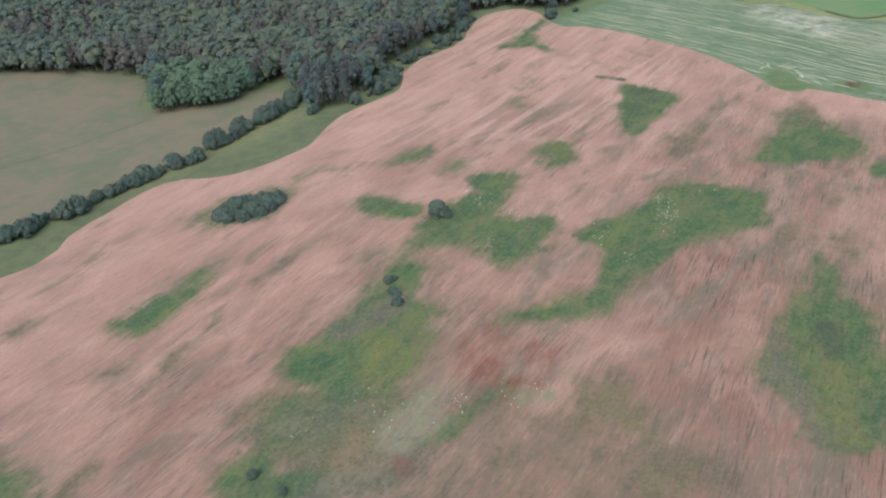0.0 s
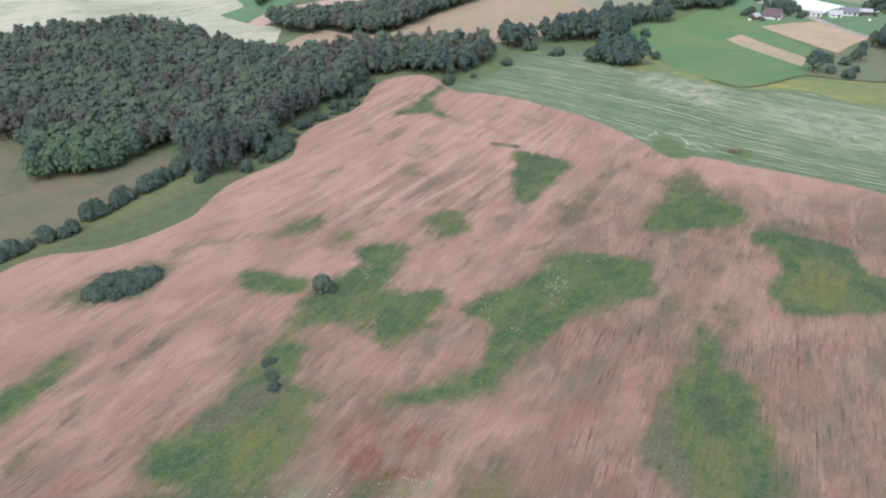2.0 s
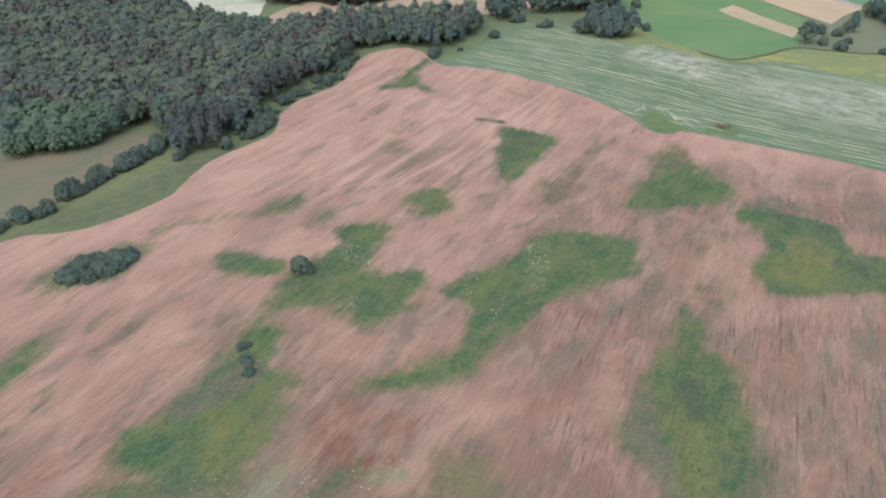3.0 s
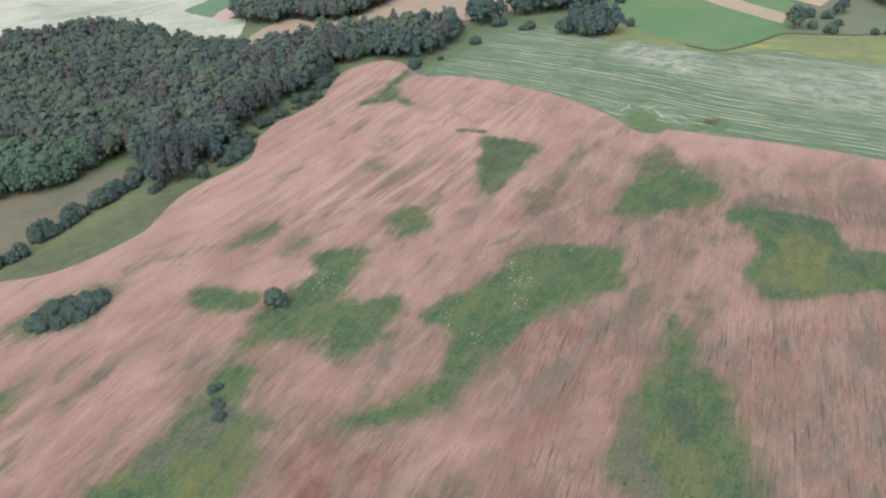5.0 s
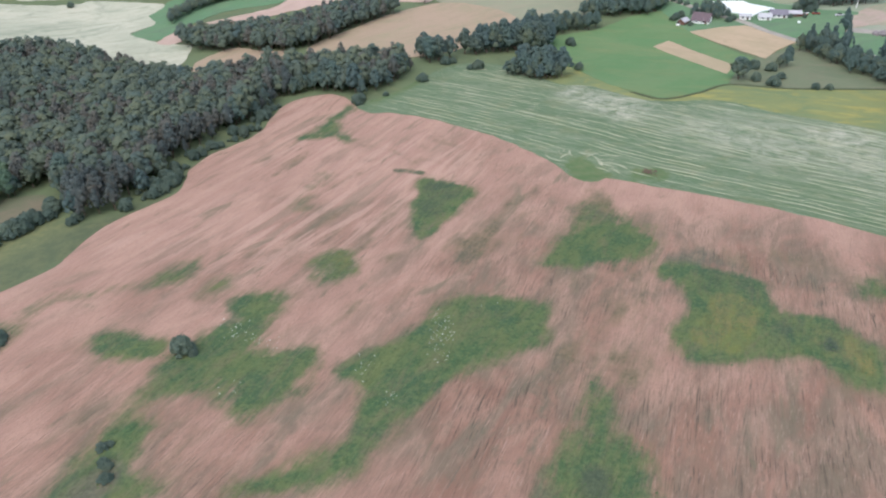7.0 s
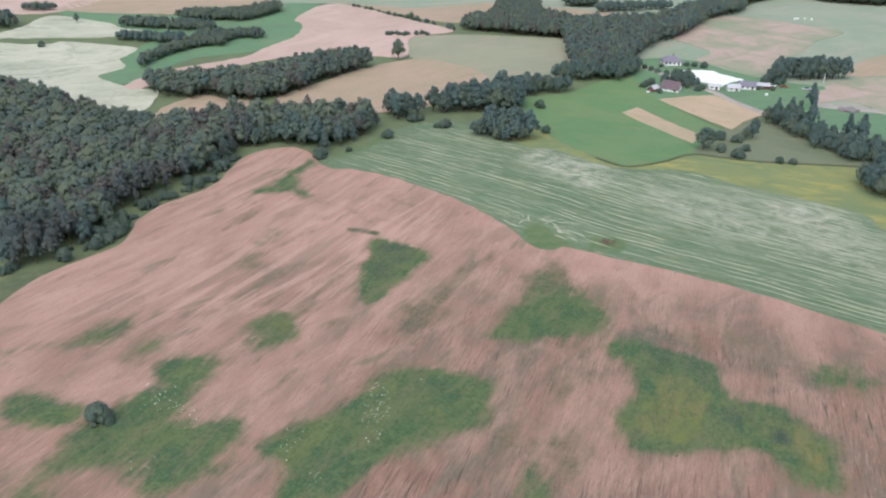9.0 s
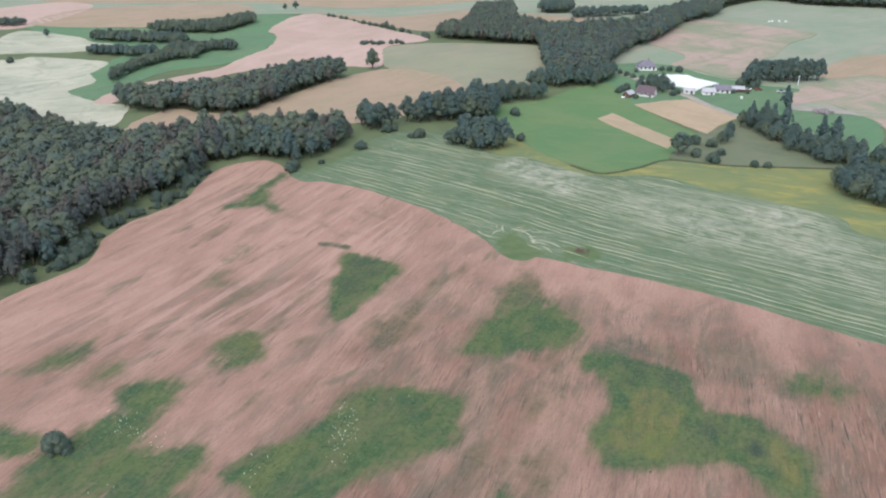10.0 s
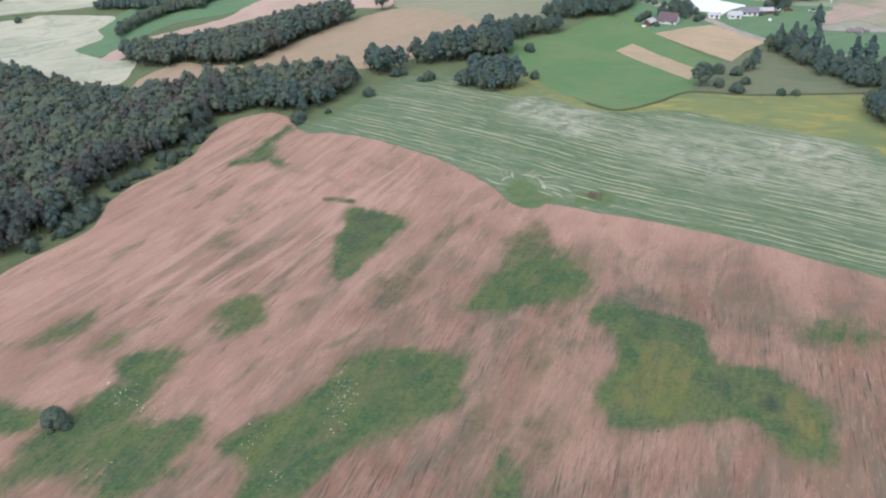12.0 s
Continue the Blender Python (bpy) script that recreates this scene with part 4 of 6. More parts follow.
FIELDS = [
    ("pasture", PASTURE, 0.05, True, "pale green pasture rolling towards the skyline", [(292, 440), (262, 510), (330, 590), (450, 700), (560, 760), (900, 800), (900, 330), (480, 300), (360, 340), (322, 395), (310, 425)]),
    ("pasture", PASTURE, 0.06, True, "pale green pasture near the skyline", [(-300, 690), (-125, 700), (30, 705), (110, 712), (180, 640), (250, 620), (320, 620), (460, 720), (700, 1000), (100, 1150), (-500, 1000)]),
    ("pale_strip", TAN, 0.16, True, "pale stubble strip between far woods", [(258, 702), (284, 677), (315, 635), (308, 618), (272, 641), (248, 662)]),
    ("yellow_meadow", YELLOW, 0.10, True, "meadow with yellow flowers below the farm", [(175, 318), (212, 328), (232, 317), (254, 310), (290, 300), (320, 270), (300, 215),
                                                                                       (246, 238), (240, 262), (228, 272), (210, 288), (196, 308)]),
    ("yellow_strip", YELLOW, 0.13, True, "narrow yellow flowering strip beside the hay meadow", [(150, 398), (160, 380), (166, 345), (175, 317), (170, 318), (158, 340), (146, 352), (137, 384)]),
    ("farm_meadow", VALLEY, 0.12, True, "green grass round the farm buildings", [(238, 424), (243, 470), (262, 505), (298, 500), (312, 470), (330, 442), (346, 428), (324, 402), (345, 366), (312, 322), (300, 330), (290, 372), (281, 400)]),
    ("green_field", GREEN, 0.20, False, "bright green young crop field", [(165, 436), (197, 444), (224, 462), (245, 468), (243, 440), (242, 424), (248, 362), (226, 345), (214, 329), (196, 321),
                                                                        (178, 317), (166, 343), (160, 379), (157, 410)]),
    ("straw_strip", STRAW, 0.27, False, "narrow strip of pale ripe straw in a green field", [(213, 405), (225, 413), (233, 359), (222, 345)]),
    ("straw_plot", STRAW, 0.27, False, "plot of pale ripe grain beside the farm road", [(242, 424), (261, 426), (275, 424), (284, 387), (267, 377), (252, 364), (248, 389)]),
    ("rough_pasture", GRASS, 0.14, True, "rough greyish green pasture with shrubs", [(216, 329), (231, 356), (273, 374), (285, 345), (300, 328), (282, 304), (254, 311), (232, 318)]),
    ("olive_field", OLIVE, 0.30, True, "greenish ripening grain field on a low rise", [(126, 563), (148, 568), (193, 560), (232, 556), (222, 516), (218, 490), (200, 470), (151, 455), (152, 488), (120, 514)]),
    ("tan_field", TAN, 0.33, True, "tan ripe grain field behind the woods", [(36, 452), (66, 480), (87, 498), (122, 512), (153, 487), (155, 458), (118, 424), (89, 414), (60, 420)]),
    ("tan_corner", TAN, 0.25, True, "small tan grain field between two woods", [(-25, 446), (-13, 468), (-1, 473), (12, 462), (30, 452), (20, 436), (-2, 440), (-15, 434)]),
    ("white_field", WHITE, 0.26, True, "whitish pale flowering crop field on rolling ground", [(-340, 600), (-138, 597), (-100, 608), (-56, 591), (-61, 565), (-55, 542), (-66, 521), (-47, 496), (-29, 485),
                                                                                         (-28, 471), (-33, 450), (-55, 455), (-81, 480), (-120, 495), (-340, 470)]),
    ("white_field", WHITE, 0.28, True, "small whitish crop field on a rise", [(-150, 606), (-136, 633), (-130, 665), (-117, 673), (-83, 656), (-73, 643), (-52, 632), (-44, 620), (-73, 620), (-108, 615)]),
    ("green_valley", VALLEY, 0.18, True, "green grassy valley between grain fields", [(-125, 694), (-76, 690), (-33, 680), (39, 706), (72, 706), (54, 650), (56, 628), (50, 598), (26, 559), (-11, 551), (-35, 526),
                                                                                  (-49, 500), (-66, 516), (-56, 542), (-61, 565), (-54, 590), (-43, 619), (-73, 642), (-118, 676)]),
    ("pink_field", PINK, 0.32, True, "pinkish ripe grain field on a far rise", [(-47, 497), (-32, 524), (14, 543), (31, 567), (50, 596), (56, 629), (52, 650), (79, 708), (102, 706), (137, 651), (160, 584),
                                                                              (133, 571), (124, 560), (116, 518), (98, 525), (49, 540), (-18, 505), (-38, 490)]),
    ("pink_field", PINK_THIN, 0.30, True, "thin pinkish grain field with green gaps behind the farm", [(315, 567), (353, 611), (413, 641), (448, 606), (466, 580), (416, 544), (385, 511), (364, 497), (325, 459), (311, 482), (302, 498),
                                                                                (322, 517), (318, 542)]),
    ("tan_field", TAN, 0.30, True, "pale tan field on the far slope", [(388, 468), (453, 504), (520, 480), (440, 420), (413, 449), (380, 448)]),
    ("pink_field", PINK_THIN, 0.27, True, "thin pinkish field behind the stone heap", [(346, 428), (375, 443), (420, 446), (460, 380), (348, 345), (345, 366), (342, 400), (322, 402)]),
    ("tan_field", TAN, 0.24, True, "brownish tan field near the skyline", [(-127, 701), (-91, 781), (18, 799), (40, 730), (16, 703), (-34, 683), (-63, 688)]),
    ("pink_field", PINK, 0.24, True, "pale pink field near the skyline", [(-165, 684), (-180, 765), (-132, 826), (-97, 790), (-116, 705), (-143, 672)]),
    ("tan_field", TAN, 0.22, True, "pale stubble field near the skyline", [(81, 733), (145, 708), (224, 732), (211, 670), (174, 627), (139, 665), (105, 712)]),
    ("tan_field", TAN, 0.20, True, "wide pale tan field towards the skyline", [(-140, 830), (30, 815), (110, 760), (240, 790), (420, 900), (200, 1050), (-120, 980)]),
    ("left_meadow", LEFT_MEADOW, 0.12, True, "dry olive and brown meadow beside the forest", [(-330, 336), (-187, 334), (-140, 331), (-121, 318), (-112, 288), (-67, 299), (-59, 281), (-80, 243), (-104, 219),
                                                                                         (-128, 193), (-150, 168), (-330, 130)]),
]
for name, mat, up, soft, label, outline in FIELDS:
    sheet(name, rounded(outline, 2.5) if soft else straight(outline, 2.5), up, 7.0, mat, label, "field", uneven=0.9 if soft else 0.3)

# the dirt road to the farm
def ribbon(name, pts, width, up, mat, label, category):
    line = rounded(pts, 3.0, closed=False)
    along = np.gradient(line, axis=0)
    along /= np.linalg.norm(along, axis=1)[:, None]
    side = np.column_stack([-along[:, 1], along[:, 0]])
    rows = [line + side * (s * width / 2) for s in (-1, -0.9, -0.3, 0.3, 0.9, 1)]
    verts = np.vstack([np.column_stack([r, land(r[:, 0], r[:, 1]) + u]) for r, u in zip(rows, (0.0, up, up * 0.8, up * 0.8, up, 0.0))])
    n = len(line)
    faces = [(k * n + i, k * n + i + 1, (k + 1) * n + i + 1, (k + 1) * n + i) for k in range(5) for i in range(n - 1)]
    me = mesh_from(name, verts, np.array(faces)[:, ::-1], mat)
    return tagged(new(name, smooth_mesh(me)), label, category, kind="structure")


ribbon("road", [(250, 520), (257, 499), (264, 476), (270, 450), (277, 433), (279, 412), (283, 389), (288, 372), (300, 350)], 4.5, 0.45, DIRT, "pale unpaved farm road", "road")
ribbon("field_ditch", [(170, 330), (178, 316.5), (196, 320.5), (214, 328.5), (232, 317.5), (254, 310.5), (283, 303)], 1.6, 0.35, DITCH, "dark weedy ditch between two fields", "ditch")
ribbon("ditch", [(-200, 205), (-149, 242), (-134, 254), (-119, 269), (-108, 279)], 1.8, 0.15, SEDGE, "grassy ditch line across the meadow", "ditch")

# swaths of cut hay, side by side along the field's edge
spine = rounded([(20, 385), (70, 338), (108, 288), (136, 248), (170, 212), (200, 180), (260, 125), (330, 62)], 2.5, closed=False)
for _ in range(30):
    spine[1:-1] = 0.25 * spine[:-2] + 0.5 * spine[1:-1] + 0.25 * spine[2:]
tang = np.gradient(spine, axis=0)
tang /= np.linalg.norm(tang, axis=1)[:, None]
out_n = np.column_stack([-tang[:, 1], tang[:, 0]])


def swath(line, wide, high, seed):
    x, y = line[:, 0], line[:, 1]
    t = np.gradient(line, axis=0)
    t /= np.linalg.norm(t, axis=1)[:, None] + 1e-9
    s = np.column_stack([-t[:, 1], t[:, 0]])
    w = wide * np.clip(0.48 + 0.5 * wobble(x, y, 4.5, seed) + 0.8 * wobble(x, y, 24, 0.3 * seed), 0.0, 1.4)
    w *= np.minimum(1, np.minimum(np.arange(len(x)), np.arange(len(x))[::-1]) / 3)
    cols = [line + s * (k * w / 2)[:, None] for k in (-1, -0.5, 0, 0.5, 1)]
    ups = [0.10, 0.10 + 0.8 * high, 0.10 + high, 0.10 + 0.8 * high, 0.10]
    verts = np.vstack([np.column_stack([c, land(c[:, 0], c[:, 1]) + 0.1 + u * np.clip(w / wide, 0.1, 1) ]) for c, u in zip(cols, ups)])
    n = len(x)
    faces = np.array([(k * n + i, (k + 1) * n + i, (k + 1) * n + i + 1, k * n + i + 1) for k in range(4) for i in range(n - 1)])
    keep = w[faces[:, 0] % n] + w[faces[:, 2] % n] > 0.12 * wide
    return verts, faces[keep][:, ::-1]


for k in range(56):
    off = 2.0 + 2.45 * k + 0.7 * math.sin(1.9 * k * k)
    line = spine + out_n * off + np.column_stack([0 * spine[:, 0], 1.1 * wobble(spine[:, 0], spine[:, 1], 15, 0.35 * k)])
    inside = depth(line[:, 0], line[:, 1], MEADOW) > 1.5
    inside &= np.hypot(line[:, 0] - 124, line[:, 1] - 260) > 12.5
    run = []
    for i in list(range(len(line))) + [None]:
        if i is not None and inside[i]:
            run.append(i)
            continue
        if len(run) > 8:
            v, f = swath(line[run], 0.40 + 0.2 * math.sin(2.1 * k), 0.14, 1.7 * k)
            if len(f) > 6:
                child("swath", smooth_mesh(mesh_from("swath", v, f, SWATH)), hay_meadow)
        run = []
for k in range(15):                        # hay raked outwards from the unmown notch
    a = radians(150 - 14 * k + 4 * math.sin(5.0 * k))
    r = np.linspace(-1.5, 10.0 + 5.0 * math.sin(3.1 * k), 11)
    bend = a - 0.06 * r
    v, f = swath(np.column_stack([124 + 5.5 * np.cos(a) + r * np.cos(bend), 262.0 + 7.5 * np.sin(a) + r * np.sin(bend)]), 0.85, 0.16, 9.0 + k)
    if len(f) > 3:
        child("swath", smooth_mesh(mesh_from("swath", v, f, SWATH)), hay_meadow)
for k, grow in enumerate((0.0, 0.6)):
    a = np.linspace(radians(145), radians(-35), 34)
    v, f = swath(np.column_stack([124 + (6.4 + grow) * np.cos(a), 262.5 + (8.6 + grow) * np.sin(a)]), 0.85, 0.14, 5.0 + 3 * k)
    child("swath", smooth_mesh(mesh_from("swath", v, f, SWATH)), hay_meadow)


# ---- plants ----
def template(pieces):
    """Joins pieces of corners and triangles."""
    v, f, n = [], [], 0
    for a, b in pieces:
        v.append(a)
        f.append(np.asarray(b) + n)
        n += len(a)
    return np.vstack(v), np.vstack(f)


def ico(level):
    bm = bmesh.new()
    bmesh.ops.create_icosphere(bm, subdivisions=level, radius=1.0)
    out = np.array([tuple(v.co) for v in bm.verts]), np.array([[v.index for v in f.verts] for f in bm.faces])
    bm.free()
    return out


ICO_V, ICO_F = ico(2)
LOBE_V, LOBE_F = ico(1)
CORE_V, CORE_F = LOBE_V, LOBE_F


def crown_mass(seed, height, radius, foot, lobes, leaves, leaf=0.45, egg=0.25, size=0.42):
    """A crown of many billowing boughs round a dark heart, with ragged leaf sprays on them."""
    rng = np.random.default_rng(seed)
    half, mid = (height - foot) / 2, np.array([0, 0, (height + foot) / 2])
    k = np.arange(lobes)
    up = 1 - (k + 0.5) / lobes * 1.45 + rng.normal(size=lobes) * 0.06
    up = np.clip(up, -0.6, 0.97)
    turn = k * 2.4 + rng.normal(size=lobes) * 0.35
    flat = np.sqrt(1 - up * up)
    wide = radius * (1 - egg * np.clip(up, -0.2, 1)) * rng.uniform(0.82, 1.1, lobes)
    big = size * radius * rng.uniform(0.75, 1.25, lobes) * (1 - 0.25 * egg * np.clip(up, 0, 1))
    centre = mid + np.column_stack([flat * np.cos(turn) * (wide - 0.7 * big), flat * np.sin(turn) * (wide - 0.7 * big), up * (half - 0.75 * big)])
    heart = CORE_V * (0.62 * radius, 0.62 * radius, 0.8 * half) + mid
    pieces = [(heart, CORE_F)]
    out = centre - mid + (0, 0, 0.25 * half)
    out /= np.linalg.norm(out, axis=1)[:, None]
    at, away = [], []
    for c, r, o in zip(centre, big, out):
        d = LOBE_V
        rough = 1 + rng.uniform(-0.17, 0.15, len(d))
        v = c + d * rough[:, None] * (r, r, r * 0.92)
        f = LOBE_F[(LOBE_V[LOBE_F].mean(1) @ o) > 0.12]
        used, back = np.unique(f, return_inverse=True)
        pieces.append((v[used], back.reshape(f.shape)))
        n = max(1, leaves // lobes)
        q = rng.normal(size=(n, 3)) + o * 0.8
        q /= np.linalg.norm(q, axis=1)[:, None]
        at.append(c + q * r * rng.uniform(0.9, 1.16, (n, 1)))
        away.append(q)
    at, away = np.vstack(at), np.vstack(away)
    n = len(at)
    nrm = away + rng.normal(size=(n, 3)) * 0.6
    nrm /= np.linalg.norm(nrm, axis=1)[:, None]
    u = np.cross(nrm, rng.normal(size=(n, 3)))
    u /= np.linalg.norm(u, axis=1)[:, None]
    w = np.cross(nrm, u)
    z = leaf * rng.uniform(0.55, 1.3, (n, 1))
    a, b = at + u * z, at - u * z * rng.uniform(0.6, 1.1, (n, 1))
    c, e = at + w * z * 0.7 - nrm * z * 0.3, at - w * z * 0.7 - nrm * z * 0.3
    i = 4 * np.arange(n)[:, None]
    pieces.append((np.stack([a, c, b, e], 1).reshape(-1, 3), np.vstack([i + [0, 1, 2], i + [0, 2, 3]])))
    return template(pieces)


def tube(pts, radii, sides=6):
    v, f = [], []
    for (x, y, z), r in zip(pts, radii):
        for k in range(sides):
            a = 2 * math.pi * k / sides
            v.append((x + r * math.cos(a), y + r * math.sin(a), z))
    for j in range(len(pts) - 1):
        for k in range(sides):
            a, b = j * sides + k, j * sides + (k + 1) % sides
            f += [(a, b, b + sides), (a, b + sides, a + sides)]
    return np.array(v), np.array(f)


def trunk(seed, height, thick, limbs=5):
    rng = np.random.default_rng(seed + 50)
    out = [tube([(0, 0, -0.4), (0.05, 0, height * 0.25), (-0.08, 0.06, height * 0.55), (0.05, -0.05, height * 0.82)], [thick * 1.25, thick, thick * 0.65, thick * 0.2])]
    for k in range(limbs):
        a, z = k * 2.4 + rng.uniform(-0.4, 0.4), height * rng.uniform(0.25, 0.55)
        r = height * rng.uniform(0.14, 0.22)
        out.append(tube([(0, 0, z), (r * 0.5 * math.cos(a), r * 0.5 * math.sin(a), z + r * 0.7), (r * math.cos(a), r * math.sin(a), z + r * 1.6)],
                        [thick * 0.45, thick * 0.3, thick * 0.1], 5))
    return template(out)


PLAINER = {}
KINDS = {
    "broad": ("tree", "deciduous tree", LEAF, [(crown_mass(s, 12.5, 3.9 + 0.3 * (s % 3), 0.8, 26, 620, 0.30, 0.34, 0.31), trunk(s, 12.5, 0.24)) for s in range(6)]),
    "light": ("tree", "deciduous tree", LEAF_LIGHT, [(crown_mass(s + 120, 12.5, 4.2, 0.4, 26, 620, 0.30, 0.2, 0.33), trunk(s, 12.5, 0.24)) for s in range(3)]),
    "dark": ("tree", "dark tree", LEAF_DARK, [(crown_mass(s + 20, 13.0, 4.0, 0.6, 26, 620, 0.30, 0.42, 0.31), trunk(s + 20, 13.0, 0.26)) for s in range(5)]),
    "spruce": ("spruce", "spruce", LEAF_DARK, [(crown_mass(s + 100, 13.0, 2.6 + 0.3 * s, 0.2, 30, 480, 0.30, 0.86, 0.30), trunk(s, 12.0, 0.18, 2)) for s in range(3)]),
    "pine": ("pine", "pine", NEEDLE, [(crown_mass(s + 40, 13.0, 2.9, 1.2, 24, 560, 0.30, 0.66, 0.31), trunk(s + 40, 13.0, 0.2, 3)) for s in range(5)]),
    "shrub": ("shrub", "shrub", BUSH_LEAF, [(crown_mass(s + 60, 4.0, 2.4, -0.9, 26, 480, 0.23, 0.14, 0.36), trunk(s + 60, 3.2, 0.08)) for s in range(5)]),
}
# plainer trees for the deep and far woods
for kind, (high, wide, foot, egg) in {"broad": (12.5, 4.4, 1.6, 0.22), "light": (12.5, 4.4, 1.6, 0.2), "dark": (13.0, 4.1, 1.4, 0.36), "pine": (13.0, 3.4, 1.2, 0.60)}.items():
    PLAINER[kind] = [(crown_mass(s + 80, high, wide * (0.9 + 0.05 * (s % 4)), foot, 12, 72, 0.45, egg, 0.41), tube([(0, 0, -0.4), (0, 0, 6.0)], [0.22, 0.12], 5)) for s in range(8)]
SHAPES = {kind: [(smooth_mesh(mesh_from("crown", *c, leaf)), mesh_from("trunk", *t, BARK)) for c, t in shapes] for kind, (_, _, leaf, shapes) in KINDS.items()}
FIRST = {}


def plant(kind, x, y, height, rng, label, group="", spread=1.0):
    """One tree or shrub on the land: an Empty with its trunk and crown."""
    name, category, _, shapes = KINDS[kind]
    v = int(rng.integers(len(shapes)))
    own = {"broad": 12.5, "light": 12.5, "dark": 13.0, "spruce": 13.0, "pine": 13.0, "shrub": 4.0}[kind]
    s = height / own
    w = s * spread * rng.uniform(0.9, 1.12)
    m = Matrix.LocRotScale(at_land(x, y), Euler((rng.normal() * 0.03, rng.normal() * 0.03, rng.uniform(0, 6.28))), (w, w * rng.uniform(0.92, 1.08), s))
    if (kind, v) not in FIRST:
        root = new(name)
        root.empty_display_size = 0.5
        crown, stem = SHAPES[kind][v]
        child("trunk", stem, root)
        child("crown", crown, root)
        FIRST[kind, v] = root
        root.matrix_basis = m
    else:
        root = copy_thing(FIRST[kind, v], Matrix.Identity(4))
        root.matrix_basis = m
    return tagged(root, label, category, group)


def scatter(ring, gap, rng):
    lo, hi = ring.min(0), ring.max(0)
    gx, gy = np.meshgrid(np.arange(lo[0], hi[0], gap), np.arange(lo[1], hi[1], gap * 0.87))
    gx = gx + 0.5 * gap * (np.arange(gx.shape[0]) % 2)[:, None]
    x, y = gx.ravel() + rng.uniform(-0.38, 0.38, gx.size) * gap, gy.ravel() + rng.uniform(-0.38, 0.38, gx.size) * gap
    keep = depth(x, y, ring) > 0
    return x[keep], y[keep]


def woodland(name, xs, ys, hs, kinds, rng, label):
    """Far trees that nobody could count, joined."""
    vs, fs, mats, n = [], [], [], 0
    leaf_of = [LEAF, LEAF_LIGHT, LEAF_DARK, NEEDLE, BUSH_LEAF, BARK]
    for x, y, h, kind in zip(xs, ys, hs, kinds):
        leaf, shapes = KINDS[kind][2], PLAINER.get(kind, KINDS[kind][3])
        crown, stem = shapes[int(rng.integers(len(shapes)))]
        own = {"broad": 12.5, "light": 12.5, "dark": 13.0, "spruce": 13.0, "pine": 13.0, "shrub": 4.0}[kind]
        s, a = h / own, rng.uniform(0, 6.28)
        w = s * rng.uniform(0.9, 1.2)
        turn = np.array([[w * math.cos(a), -w * math.sin(a), 0], [w * math.sin(a), w * math.cos(a), 0], [0, 0, s]])
        for (v, f), mat in ((crown, leaf), (stem, BARK)):
            vs.append(v @ turn.T + at_land(x, y))
            fs.append(f + n)
            mats.append(np.full(len(f), leaf_of.index(mat), np.int32))
            n += len(v)
    me = mesh_from(name, np.vstack(vs), np.vstack(fs), leaf_of)
    me.polygons.foreach_set("material_index", np.concatenate(mats)[:len(me.polygons)])
    smooth_mesh(me)
    return tagged(new(name, me), label, "woods", kind="stuff")


rng = np.random.default_rng(5)
FOREST = rounded([(-270, 334), (-187, 331), (-158, 329), (-144, 328), (-128, 324), (-118, 316), (-112, 297), (-110, 285), (-105, 281.5), (-95, 284), (-81, 286), (-73, 295), (-66, 306), (-57, 298), (-49, 280), (-44, 270.5), (-36, 272),
                  (-28.5, 279), (-22, 291), (-19, 299), (-18, 310), (-8, 326), (6, 342), (14, 358), (21, 373), (34, 380), (50, 371), (58, 361), (70, 371), (83, 387), (86, 403), (73, 402),
                  (46, 412), (19, 418), (-20, 416), (-37, 424), (-67, 454), (-99, 475), (-140, 473), (-165, 459), (-300, 442)], 4.0)
fx, fy = scatter(FOREST, 4.75, rng)
rim = depth(fx, fy, FOREST)
near_rim = (rim < 4.5) & (fy - 0.9 * np.clip(fx + 20, 0, 200) < 345) & (fx > -118) | (np.hypot(fx + 40, fy - 280) < 16)
kinds, heights = [], []
for x, y, d in zip(fx, fy, rim):
    piny = wobble(np.array(x), np.array(y), 24, 3.0)
    at_grove = -112 < x < -72 and y < 316 - 0.3 * (x + 92)
    at_pines = math.hypot(x + 40, y - 281) < 15 or (-22 < x < 8 and 305 < y < 345)
    k = "pine" if at_pines and rng.random() < 0.8 else ("spruce" if piny > 0.6 and rng.random() < 0.12 else ("pine" if piny < 0.0 and rng.random() < 0.55 else ("dark" if rng.random() < 0.45 else "broad")))
    k = "light" if at_grove and rng.random() < 0.8 else k
    kinds.append(k)
    heights.append((0.82 if at_grove else 1.0) * (rng.uniform(9.5, 14.5) + 1.3 * wobble(np.array(x), np.array(y), 13, 1.0)) * (0.68 if d < 2.5 else 1.0) * (1.1 if k == "spruce" else 1.0))
kinds, heights = np.array(kinds), np.array(heights)
WHAT = {"light": "light green rounded tree at the forest's edge", "broad": "leafy green deciduous tree at the forest's edge", "dark": "dark green deciduous tree at the forest's edge",
        "spruce": "dark narrow spruce at the forest's edge", "pine": "reddish brown and green pine at the forest's edge"}
for x, y, h, k in zip(fx[near_rim], fy[near_rim], heights[near_rim], kinds[near_rim]):
    plant(k, x, y, h, rng, WHAT[k], "trees at the forest's edge")
rest = ~near_rim
woodland("forest", fx[rest], fy[rest], heights[rest], kinds[rest], rng, "dense dark green mixed forest")

